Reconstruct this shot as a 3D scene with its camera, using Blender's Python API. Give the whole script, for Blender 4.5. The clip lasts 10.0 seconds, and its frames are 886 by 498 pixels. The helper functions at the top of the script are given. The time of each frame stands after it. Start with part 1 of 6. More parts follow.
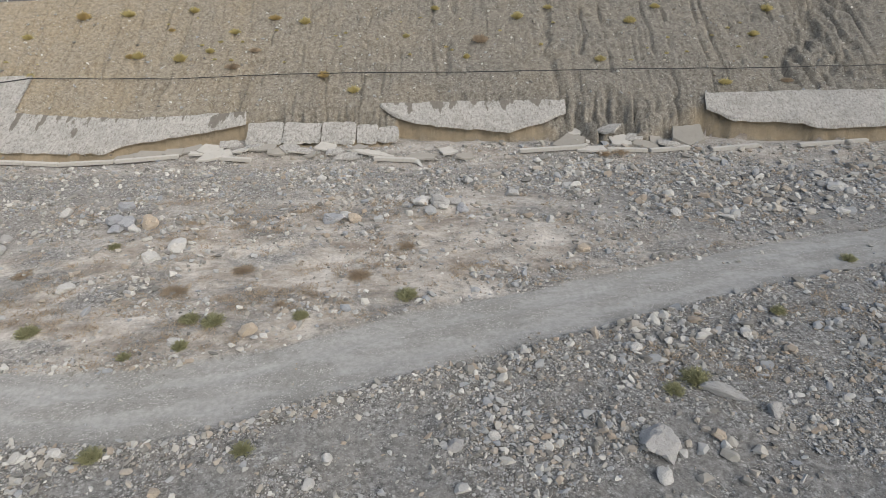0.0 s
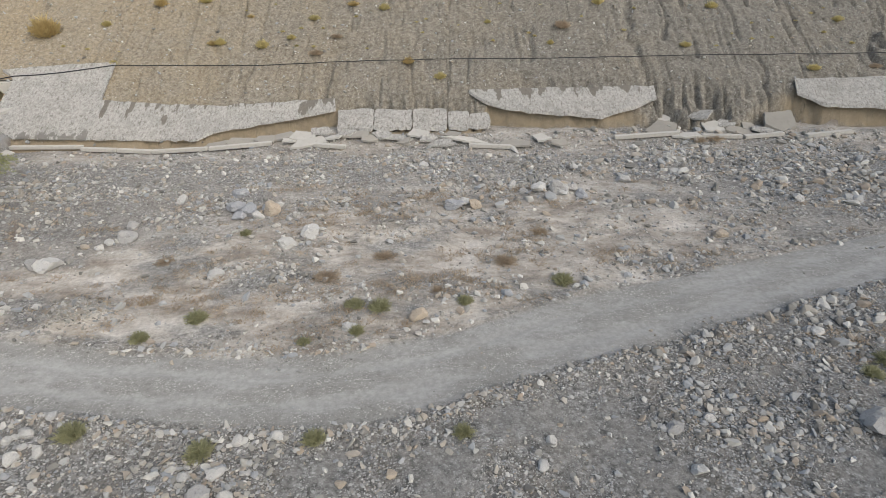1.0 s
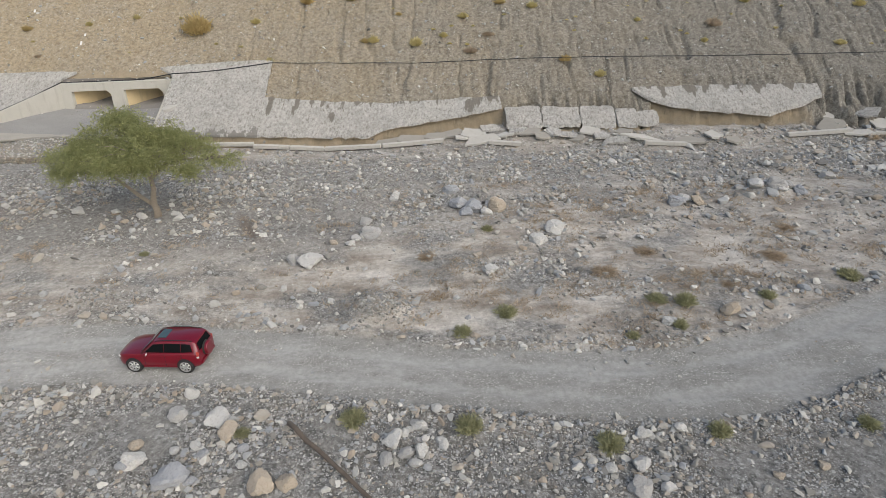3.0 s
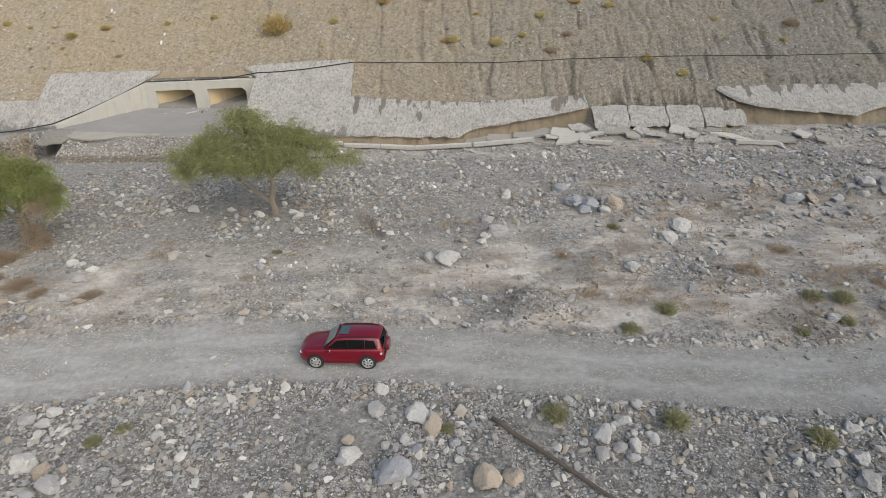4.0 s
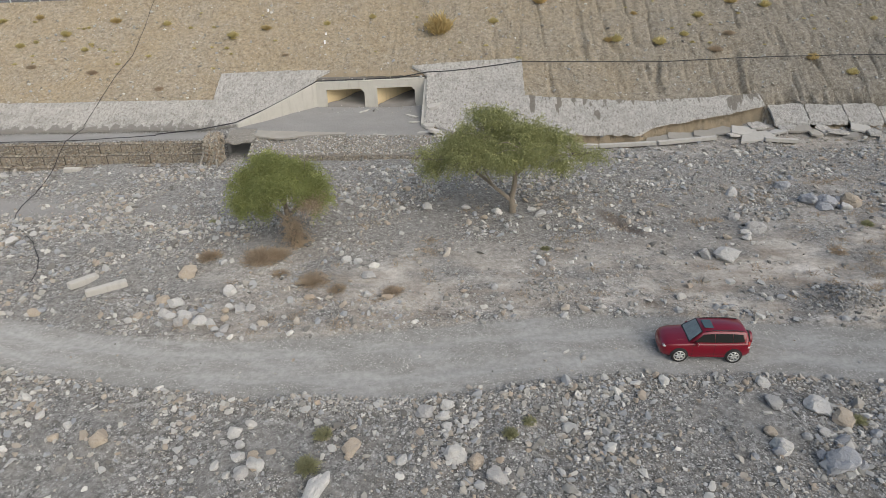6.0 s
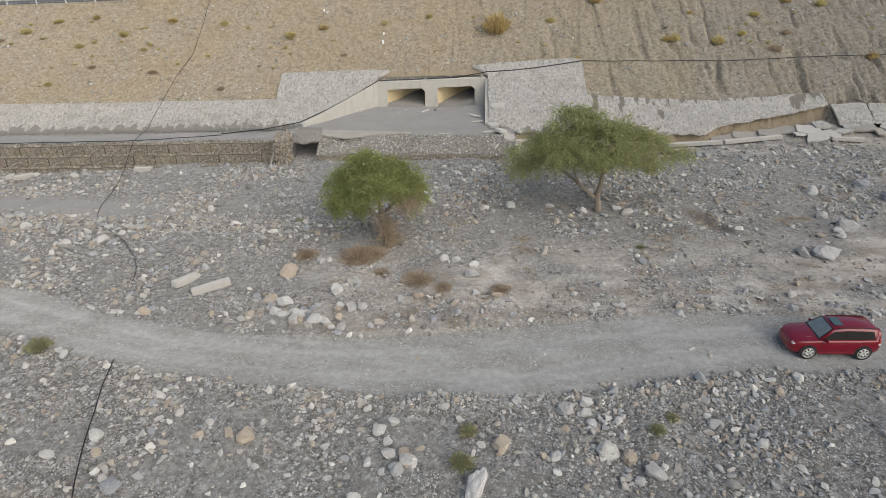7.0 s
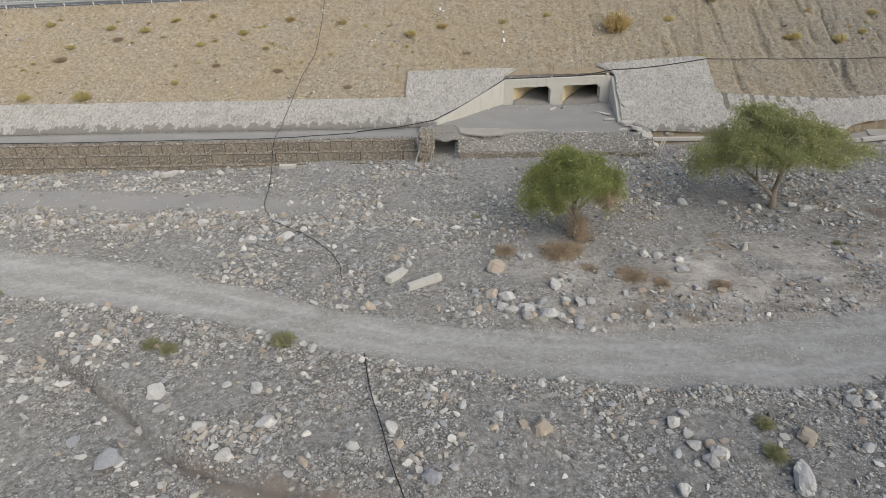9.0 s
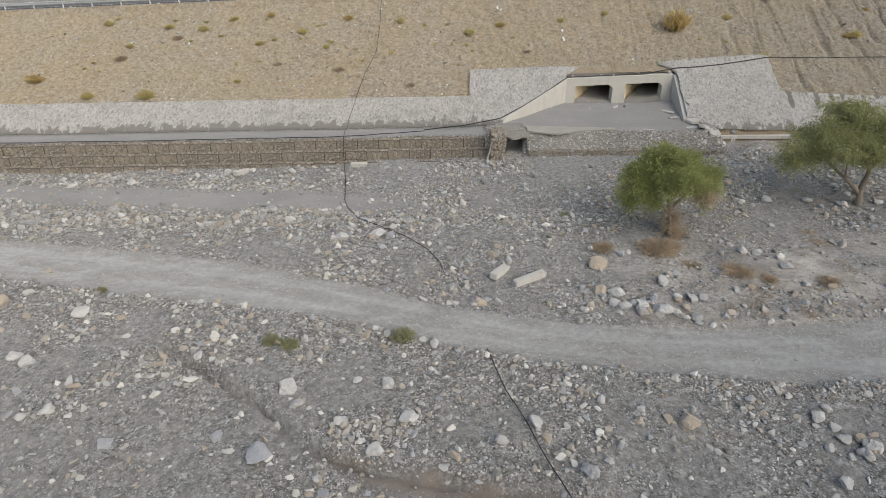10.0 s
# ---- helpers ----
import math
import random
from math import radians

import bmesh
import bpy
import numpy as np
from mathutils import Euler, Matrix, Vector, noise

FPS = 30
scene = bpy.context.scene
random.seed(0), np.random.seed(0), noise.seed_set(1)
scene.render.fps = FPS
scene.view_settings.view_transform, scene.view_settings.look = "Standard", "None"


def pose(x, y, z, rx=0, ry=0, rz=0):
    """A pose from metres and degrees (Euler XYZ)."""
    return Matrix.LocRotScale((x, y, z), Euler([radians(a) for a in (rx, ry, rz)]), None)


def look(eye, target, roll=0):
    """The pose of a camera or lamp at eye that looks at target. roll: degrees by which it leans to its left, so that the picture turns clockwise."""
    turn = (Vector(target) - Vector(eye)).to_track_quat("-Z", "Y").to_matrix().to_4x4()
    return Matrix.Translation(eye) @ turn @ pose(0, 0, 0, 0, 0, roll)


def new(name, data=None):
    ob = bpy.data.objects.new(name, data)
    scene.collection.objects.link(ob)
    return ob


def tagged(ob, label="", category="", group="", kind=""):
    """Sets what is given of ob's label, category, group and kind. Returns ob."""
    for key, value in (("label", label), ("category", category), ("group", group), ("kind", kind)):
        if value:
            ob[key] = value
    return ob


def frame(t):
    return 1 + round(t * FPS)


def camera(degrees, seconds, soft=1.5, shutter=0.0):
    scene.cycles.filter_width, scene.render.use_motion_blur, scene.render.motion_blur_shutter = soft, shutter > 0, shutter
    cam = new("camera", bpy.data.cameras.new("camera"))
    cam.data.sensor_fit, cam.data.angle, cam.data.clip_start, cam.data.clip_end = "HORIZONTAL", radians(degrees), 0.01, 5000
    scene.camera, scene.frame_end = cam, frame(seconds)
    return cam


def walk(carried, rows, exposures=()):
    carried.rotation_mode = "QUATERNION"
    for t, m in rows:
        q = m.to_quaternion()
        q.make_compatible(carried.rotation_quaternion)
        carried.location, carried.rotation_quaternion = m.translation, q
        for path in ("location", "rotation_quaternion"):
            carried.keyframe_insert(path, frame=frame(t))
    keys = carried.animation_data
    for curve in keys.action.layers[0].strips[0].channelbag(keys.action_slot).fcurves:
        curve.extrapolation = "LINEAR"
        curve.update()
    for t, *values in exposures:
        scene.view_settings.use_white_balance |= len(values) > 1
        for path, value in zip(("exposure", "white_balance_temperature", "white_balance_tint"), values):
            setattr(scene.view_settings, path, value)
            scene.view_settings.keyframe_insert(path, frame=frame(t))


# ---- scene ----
cam = camera(71.4, 10.0, soft=0.85)
METRES, EYE, TILT, LEAN, TURN = 76.65, 18.585, -26.0, 0.0, 0.0
ROWS = [
    (0.0, 0.0, 0.0, 0.0, 0.0, 0.0, -0.0),
    (0.5, -0.0618, -0.0006, -0.0012, 0.08, -0.51, 0.02),
    (1.0, -0.1134, -0.001, -0.0027, 0.12, -1.02, 0.05),
    (1.5, -0.1657, -0.0011, -0.0042, 0.13, -1.04, 0.05),
    (2.0, -0.2195, -0.0015, -0.0051, 0.16, -1.03, 0.03),
    (2.5, -0.2719, -0.002, -0.0058, 0.18, -1.01, 0.03),
    (4.0, -0.4357, -0.0064, -0.0083, 0.18, -1.0, 0.01),
    (4.5, -0.4954, -0.0082, -0.0093, 0.2, -1.01, 0.02),
    (5.0, -0.5552, -0.0094, -0.0102, 0.22, -1.01, 0.01),
    (5.5, -0.6146, -0.0113, -0.0104, 0.25, -1.0, 0.02),
    (7.0, -0.7454, -0.0154, -0.0123, 0.31, -0.98, 0.09),
    (7.5, -0.7911, -0.0166, -0.0126, 0.33, -0.99, 0.09),
    (8.0, -0.8353, -0.0181, -0.0133, 0.36, -0.97, 0.09),
    (8.5, -0.8774, -0.0193, -0.0143, 0.42, -0.97, 0.08),
    (9.0, -0.9149, -0.02, -0.0155, 0.48, -0.98, 0.08),
    (9.5, -0.9519, -0.0208, -0.0166, 0.53, -0.98, 0.08),
    (10.0, -0.9995, -0.0226, -0.0182, 0.53, -0.97, 0.08),
]
walk(cam, [(t, pose(0, 0, EYE, TILT, LEAN, TURN) @ pose(METRES * x, METRES * y, METRES * z, 90 + pitch, roll, yaw)) for t, x, y, z, yaw, pitch, roll in ROWS])

# ---- world and light: open shade under a bright hazy sky, weak wide sun ----
SUN_EL, SUN_AZ = 37.0, 143.0        # degrees; the azimuth runs clockwise from +y
world = bpy.data.worlds.new("sky")
scene.world = world
world.use_nodes = True
wn = world.node_tree.nodes
sky = wn.new("ShaderNodeTexSky")
sky.sky_type, sky.sun_disc = 'NISHITA', False
sky.sun_elevation, sky.sun_rotation = radians(SUN_EL), radians(SUN_AZ)
sky.dust_density, sky.air_density, sky.ozone_density = 3.0, 1.0, 0.6
wn["Background"].inputs["Strength"].default_value = 0.15
world.node_tree.links.new(sky.outputs[0], wn["Background"].inputs["Color"])

sun_data = bpy.data.lights.new("sun", 'SUN')
sun_data.energy, sun_data.angle, sun_data.color = 2.4, radians(96), (0.94, 0.95, 0.92)
sun = new("sun", sun_data)
az, el = radians(SUN_AZ), radians(SUN_EL)
sun.matrix_world = look((60 * math.sin(az) * math.cos(el) - 30, 60 * math.cos(az) * math.cos(el) + 30, 60 * math.sin(el)), (-30, 30, 0))
scene.view_settings.exposure = -0.26


# ---- materials ----
class Nodes:
    """A short way to wire a node material."""

    def __init__(self, name, roughness=0.9):
        self.mat = bpy.data.materials.new(name)
        self.mat.use_nodes = True
        self.tree = self.mat.node_tree
        self.out = self.tree.nodes["Principled BSDF"]
        self.out.inputs["Roughness"].default_value = roughness
        self.out.inputs["Diffuse Roughness"].default_value = 1.0 if roughness > 0.75 else 0.0
        self.coords = self.tree.nodes.new("ShaderNodeTexCoord").outputs["Object"]

    def add(self, kind, **links):
        n = self.tree.nodes.new(kind)
        for key, value in links.items():
            self.put(n.inputs[key.replace("_", " ")], value)
        return n

    def put(self, socket, value):
        if isinstance(value, bpy.types.NodeSocket):
            self.tree.links.new(value, socket)
        else:
            socket.default_value = value

    def stretched(self, sx, sy, sz, turn=0.0):
        m = self.add("ShaderNodeMapping", Vector=self.coords)
        m.inputs["Scale"].default_value = (sx, sy, sz)
        m.inputs["Rotation"].default_value = (0, 0, radians(turn))
        return m.outputs[0]

    def noise(self, scale, detail=4.0, rough=0.6, at=None):
        n = self.add("ShaderNodeTexNoise", Vector=at or self.coords, Scale=scale, Detail=detail, Roughness=rough)
        return n.outputs["Fac"]

    def cells(self, scale, out="Color", feature='F1', at=None):
        n = self.add("ShaderNodeTexVoronoi", Vector=at or self.coords, Scale=scale)
        n.feature = feature
        if out == "Color":
            return self.add("ShaderNodeSeparateColor", Color=n.outputs[0]).outputs[0]
        return n.outputs[out]

    def warped(self, scale, amount):
        """Coordinates shaken by noise, for ragged outlines."""
        shake = self.add("ShaderNodeTexNoise", Vector=self.coords, Scale=scale, Detail=3.0).outputs["Color"]
        push = self.add("ShaderNodeVectorMath", Vector=shake)
        push.operation = 'SCALE'
        push.inputs["Scale"].default_value = amount
        total = self.tree.nodes.new("ShaderNodeVectorMath")
        self.put(total.inputs[0], self.coords), self.put(total.inputs[1], push.outputs[0])
        return total.outputs[0]

    def pebbles(self, scale, share, reach, at):
        """Separate small stones: tone of each, where they are, and their round tops."""
        n = self.add("ShaderNodeTexVoronoi", Vector=at, Scale=scale)
        split = self.add("ShaderNodeSeparateColor", Color=n.outputs["Color"]).outputs
        lies = self.math('LESS_THAN', split[0], share)
        size = self.math('ADD', reach * 0.55, self.math('MULTIPLY', split[1], reach * 0.6))
        dome = self.math('MAXIMUM', self.math('SUBTRACT', size, n.outputs["Distance"]), 0.0)
        edge = self.ramp(dome, (0.0, 0.0), (0.06, 1.0))
        return split[2], self.math('MULTIPLY', edge, lies), dome

    def ramp(self, fac, *stops):
        n = self.add("ShaderNodeValToRGB", Fac=fac)
        e = n.color_ramp.elements
        while len(e) < len(stops):
            e.new(0.5)
        for k, (p, c) in enumerate(stops):
            e[k].position = p
            e[k].color = (c, c, c, 1) if isinstance(c, (int, float)) else (*c, 1)
        return n.outputs[0]

    def mix(self, fac, a, b, how='MIX'):
        n = self.tree.nodes.new("ShaderNodeMix")
        n.data_type, n.blend_type = 'RGBA', how
        for s, v in ((n.inputs["Factor"], fac), (n.inputs["A"], a), (n.inputs["B"], b)):
            if isinstance(v, tuple) and len(v) == 3:
                v = (*v, 1)
            self.put(s, v)
        return n.outputs["Result"]

    def math(self, how, a, b=0.0):
        n = self.tree.nodes.new("ShaderNodeMath")
        n.operation = how
        self.put(n.inputs[0], a), self.put(n.inputs[1], b)
        return n.outputs[0]

    def attribute(self, name):
        n = self.tree.nodes.new("ShaderNodeAttribute")
        n.attribute_name = name
        return n.outputs["Fac"]

    def random_object(self):
        return self.tree.nodes.new("ShaderNodeObjectInfo").outputs["Random"]

    def random_island(self):
        return self.tree.nodes.new("ShaderNodeNewGeometry").outputs["Random Per Island"]

    def done(self, color=None, bump=None, strength=0.5, distance=0.05, **more):
        if color is not None:
            self.put(self.out.inputs["Base Color"], (*color, 1) if isinstance(color, tuple) and len(color) == 3 else color)
        if bump is not None:
            b = self.add("ShaderNodeBump", Height=bump, Strength=strength, Distance=distance)
            self.tree.links.new(b.outputs[0], self.out.inputs["Normal"])
        for key, value in more.items():
            self.put(self.out.inputs[key.replace("_", " ")], value)
        return self.mat


def ground_material():
    n = Nodes("river_gravel", 0.95)
    rough_at = n.warped(7.0, 0.05)
    grain = n.noise(3.2, 10.0, 0.82)
    blotch = n.noise(0.9, 8.0, 0.72)
    base = n.ramp(grain, (0.40, (0.07, 0.069, 0.064)), (0.5, (0.185, 0.182, 0.170)), (0.61, (0.41, 0.405, 0.388)))
    base = n.mix(n.ramp(blotch, (0.40, 0.75), (0.54, 0.0)), base, n.ramp(grain, (0.40, (0.10, 0.09, 0.075)), (0.6, (0.27, 0.248, 0.212))))
    stony = n.attribute("stony")
    bare = n.ramp(n.math('ADD', stony, n.math('MULTIPLY', blotch, 0.9)), (0.46, 0.25), (0.70, 1.0))
    sand = n.ramp(grain, (0.38, (0.175, 0.171, 0.160)), (0.5, (0.250, 0.246, 0.232)), (0.62, (0.335, 0.330, 0.313)))
    base = n.mix(n.ramp(bare, (0.25, 0.75), (0.8, 0.0)), base, sand)
    gravel, height = base, n.math('MULTIPLY', grain, 0.8)
    for scale, share, reach in ((15.0, 0.8, 0.48), (8.0, 0.65, 0.46), (4.5, 0.45, 0.42)):
        tone, mask, dome = n.pebbles(scale, share, reach, rough_at)
        mask = n.math('MULTIPLY', mask, bare)
        gravel = n.mix(mask, gravel, n.ramp(tone, (0.0, (0.11, 0.109, 0.104)), (0.35, (0.25, 0.245, 0.232)), (0.7, (0.37, 0.366, 0.352)), (1.0, (0.60, 0.594, 0.572))))
        height = n.math('ADD', height, n.math('MULTIPLY', n.math('MULTIPLY', dome, mask), 9.0 / scale))
    # dusty earth: brown, pinkish and cream
    fine = n.noise(0.55, 7.0, 0.62, n.stretched(0.55, 1.0, 1.0))
    dust = n.ramp(fine, (0.34, (0.25, 0.214, 0.175)), (0.45, (0.365, 0.330, 0.285)), (0.55, (0.470, 0.436, 0.388)), (0.66, (0.575, 0.545, 0.498)))
    dust = n.mix(0.35, dust, n.ramp(grain, (0.40, 0.4), (0.60, 1.5)), 'MULTIPLY')
    dusty = n.math('MULTIPLY', n.attribute("dust"), n.ramp(n.noise(0.30, 8.0, 0.68, n.stretched(0.6, 1.0, 1.0)), (0.40, 0.05), (0.52, 1.0)))
    gravel = n.mix(n.math('MULTIPLY', n.attribute("brown"), n.ramp(blotch, (0.40, 0.2), (0.55, 1.0))), gravel, n.ramp(grain, (0.38, (0.135, 0.125, 0.110)), (0.5, (0.20, 0.186, 0.166)), (0.62, (0.29, 0.273, 0.247))))
    color = n.mix(dusty, gravel, dust)
    silt = n.mix(fine, (0.215, 0.210, 0.200), (0.335, 0.328, 0.314))
    color = n.mix(n.attribute("silt"), color, silt)
    place = n.add("ShaderNodeSeparateXYZ", Vector=n.coords).outputs
    along = n.add("ShaderNodeCombineXYZ", X=n.math('MULTIPLY', place[0], 0.16), Y=n.math('MULTIPLY', n.attribute("lane"), 2.4)).outputs[0]
    track = n.mix(n.ramp(n.noise(1.6, 6.0, 0.65, along), (0.3, 0.0), (0.7, 1.0)), (0.305, 0.303, 0.290), (0.385, 0.383, 0.368))
    track = n.mix(0.4, track, n.ramp(grain, (0.40, 0.6), (0.6, 1.3)), 'MULTIPLY')
    worn = n.ramp(n.math('SUBTRACT', n.noise(0.42, 6.0, 0.7, n.stretched(0.6, 1.4, 1.0)), n.math('MULTIPLY', n.attribute("rut"), 0.22)), (0.38, 0.0), (0.52, 0.9))
    chips = n.mix(0.5, base, (0.28, 0.276, 0.255))
    for scale, share, reach in ((15.0, 0.8, 0.46), (8.5, 0.5, 0.42)):
        tone, mask, dome = n.pebbles(scale, share, reach, rough_at)
        chips = n.mix(mask, chips, n.ramp(tone, (0.0, (0.15, 0.148, 0.136)), (0.5, (0.32, 0.316, 0.295)), (1.0, (0.56, 0.552, 0.52))))
    track = n.mix(worn, track, chips)
    color = n.mix(n.attribute("road"), color, track)
    # exposed clay; along the gully it also paints in the step's shade
    color = n.mix(n.attribute("clay_and_shade"), color, n.mix(fine, (0.15, 0.122, 0.099), (0.28, 0.236, 0.197)))
    height = n.math('MULTIPLY', height, n.math('SUBTRACT', 1.0, n.math('MULTIPLY', n.attribute("road"), 0.75)))
    return n.done(color, height, 1.0, 0.08)


def slope_material():
    n = Nodes("slope_soil", 0.95)
    rough_at = n.warped(6.0, 0.06)
    grain = n.noise(3.0, 10.0, 0.82)
    broad = n.noise(0.16, 6.0, 0.65)
    soil = n.ramp(grain, (0.40, (0.20, 0.163, 0.112)), (0.5, (0.32, 0.272, 0.198)), (0.60, (0.44, 0.388, 0.300)))
    soil = n.mix(n.ramp(broad, (0.42, 0.0), (0.58, 0.6)), soil, n.ramp(grain, (0.40, (0.225, 0.174, 0.105)), (0.6, (0.44, 0.358, 0.232))))
    # greyer gravel fill towards the torn east end; dimmer light painted in too
    grey = n.math('MULTIPLY', n.attribute("ashen_dim"), n.ramp(broad, (0.35, 1.0), (0.65, 0.8)))
    soil = n.mix(grey, soil, n.ramp(grain, (0.40, (0.105, 0.097, 0.082)), (0.5, (0.195, 0.182, 0.155)), (0.60, (0.310, 0.292, 0.254))))
    height = n.math('MULTIPLY', grain, 1.2)
    for scale, share, reach in ((13.0, 0.55, 0.46), (7.0, 0.35, 0.42), (4.0, 0.14, 0.36)):
        tone, mask, dome = n.pebbles(scale, share, reach, rough_at)
        soil = n.mix(n.math('MULTIPLY', mask, 0.6), soil, n.ramp(tone, (0.0, (0.15, 0.135, 0.112)), (0.5, (0.31, 0.288, 0.25)), (1.0, (0.56, 0.54, 0.49))))
        height = n.math('ADD', height, n.math('MULTIPLY', n.math('MULTIPLY', dome, mask), 8.0 / scale))
    # thin rills running straight down, broken here and there; groove shade painted darker
    rilled = n.attribute("rilled")
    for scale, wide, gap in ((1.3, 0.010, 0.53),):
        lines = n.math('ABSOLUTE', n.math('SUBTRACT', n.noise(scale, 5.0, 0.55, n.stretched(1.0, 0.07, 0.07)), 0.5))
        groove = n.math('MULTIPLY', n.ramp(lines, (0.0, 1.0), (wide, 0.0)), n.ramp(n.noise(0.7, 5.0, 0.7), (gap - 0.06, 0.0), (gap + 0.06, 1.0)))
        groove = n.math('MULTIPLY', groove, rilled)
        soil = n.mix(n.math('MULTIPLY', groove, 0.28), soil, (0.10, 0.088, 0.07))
        height = n.math('SUBTRACT', height, n.math('MULTIPLY', groove, 2.0))
    soil = n.mix(n.attribute("clay_and_shade"), soil, n.mix(n.noise(2.0, 7.0, 0.7), (0.25, 0.200, 0.135), (0.42, 0.350, 0.245)))
    return n.done(soil, height, 0.8, 0.09)


def rock_material(name, island=False, shade=1.0, tint=(1.06, 1.05, 1.02)):
    n = Nodes(name, 0.85)
    pick = n.random_island() if island else n.random_object()
    tone = n.ramp(pick, (0.0, (0.15, 0.148, 0.14)), (0.2, (0.40, 0.395, 0.37)), (0.36, (0.385, 0.325, 0.26)), (0.55, (0.50, 0.494, 0.468)),
                  (0.75, (0.315, 0.338, 0.368)), (0.88, (0.54, 0.536, 0.516)), (1.0, (0.68, 0.675, 0.65)))
    tone = n.mix(1.0, tone, tuple(shade * v for v in tint), 'MULTIPLY')
    mark = n.noise(2.2 if not island else 5.0, 7.0, 0.65)
    color = n.mix(n.ramp(mark, (0.3, 0.0), (0.75, 0.6)), tone, n.mix(0.55, tone, (0.17, 0.15, 0.125)))
    return n.done(color, n.noise(9.0, 6.0, 0.7), 0.5, 0.05)


def boulder_material(name, a, b, stain):
    n = Nodes(name, 0.82)
    m = n.noise(1.6, 8.0, 0.62)
    color = n.mix(m, a, b)
    color = n.mix(n.math('MULTIPLY', n.random_object(), 0.5), color, b)
    color = n.mix(n.ramp(n.noise(3.5, 6.0, 0.7), (0.55, 0.0), (0.75, 0.55)), color, stain)
    pits = n.noise(7.0, 9.0, 0.75)
    color = n.mix(n.ramp(pits, (0.38, 0.4), (0.48, 0.0)), color, stain)
    return n.done(color, n.math('ADD', n.noise(3.0, 7.0, 0.7), pits), 0.8, 0.10)


def lining_material(name="stone_lining", edge=None, foot=None):
    n = Nodes(name, 0.9)
    base = n.mix(n.noise(0.5, 6.0, 0.65), (0.44, 0.427, 0.398), (0.59, 0.575, 0.538))
    stones = n.ramp(n.cells(5.5), (0.0, 0.55), (0.6, 1.05), (1.0, 1.30))
    base = n.mix(0.75, base, stones, 'MULTIPLY')
    joint = n.ramp(n.cells(5.5, "Distance", 'DISTANCE_TO_EDGE'), (0.0, 1.0), (0.09, 0.0))
    base = n.mix(n.math('MULTIPLY', joint, 0.55), base, (0.20, 0.185, 0.16))
    rough = n.noise(5.0, 7.0, 0.75, n.stretched(1.0, 0.5, 0.5))
    base = n.mix(n.ramp(rough, (0.38, 0.75), (0.465, 0.0)), base, (0.20, 0.185, 0.16))
    base = n.mix(n.ramp(rough, (0.53, 0.0), (0.62, 0.6)), base, (0.64, 0.63, 0.60))
    mud = n.ramp(n.noise(0.7, 8.0, 0.7), (0.50, 0.0), (0.62, 0.32))
    base = n.mix(mud, base, (0.24, 0.22, 0.19))
    if foot:
        # silt lapping over the lower edge
        place = n.add("ShaderNodeSeparateXYZ", Vector=n.coords).outputs
        lap = n.math('MULTIPLY', n.noise(1.3, 4.0, 0.6, n.stretched(1.0, 0.5, 0.5)), 3.4)
        lap = n.math('ADD', n.math('SUBTRACT', foot - 0.85, place[1]), lap)
        base = n.mix(n.ramp(n.math('SUBTRACT', lap, 0.5), (0.0, 0.0), (0.12, 0.9)), base, (0.24, 0.228, 0.205))
    if edge:
        # soil washed over the upper edge in tongues
        place = n.add("ShaderNodeSeparateXYZ", Vector=n.coords).outputs
        drip = n.noise(1.1, 3.0, 0.55, n.stretched(1.0, 0.3, 0.3))
        reach = n.math('ADD', drip, n.math('MULTIPLY', n.math('SUBTRACT', place[1], edge), 0.10))
        reach = n.math('ADD', reach, n.math('MULTIPLY', n.noise(4.0, 5.0, 0.7), 0.12))
        base = n.mix(n.ramp(reach, (0.555, 0.0), (0.585, 0.9)), base, n.mix(rough, (0.13, 0.117, 0.095), (0.26, 0.235, 0.195)))
    return n.done(base, n.math('ADD', n.math('MULTIPLY', joint, -0.8), n.noise(9.0, 5.0, 0.7)), 0.9, 0.08)


def concrete_material(name, a, b):
    n = Nodes(name, 0.85)
    c = n.mix(n.noise(0.9, 8.0, 0.65), a, b)
    drip = n.ramp(n.noise(1.2, 5.0, 0.6, n.stretched(1.6, 1.6, 0.25)), (0.54, 0.0), (0.74, 0.32))
    c = n.mix(drip, c, (0.22, 0.20, 0.165))
    c = n.mix(n.ramp(n.noise(14.0, 3.0), (0.6, 0.0), (0.75, 0.3)), c, (0.25, 0.235, 0.21))
    return n.done(c, n.noise(20.0, 5.0), 0.25, 0.02)


def plain(name, color, rough=0.6, metal=0.0, vary=0.25, scale=6.0, bump=0.0, **more):
    n = Nodes(name, rough)
    dark = tuple(v * (1 - vary) for v in color)
    light = tuple(min(1.0, v * (1 + vary)) for v in color)
    return n.done(n.mix(n.noise(scale, 6.0, 0.65), dark, light), n.noise(scale * 5, 4.0) if bump else None, bump, 0.02, Metallic=metal, **more)


def leaf_material(name, a, b):
    n = Nodes(name, 0.7)
    c = n.mix(n.math('ADD', n.math('MULTIPLY', n.random_island(), 0.45), n.math('MULTIPLY', n.noise(1.1, 4.0), 0.55)), a, b)
    c = n.mix(n.ramp(n.noise(0.7, 3.0), (0.45, 0.0), (0.7, 0.4)), c, tuple(v * 1.3 for v in b))
    shine = n.add("ShaderNodeBsdfTranslucent", Color=c)
    mixed = n.add("ShaderNodeMixShader", Fac=0.42)
    n.tree.links.new(n.out.outputs[0], mixed.inputs[1])
    n.tree.links.new(shine.outputs[0], mixed.inputs[2])
    n.tree.links.new(mixed.outputs[0], n.tree.nodes["Material Output"].inputs["Surface"])
    return n.done(c)


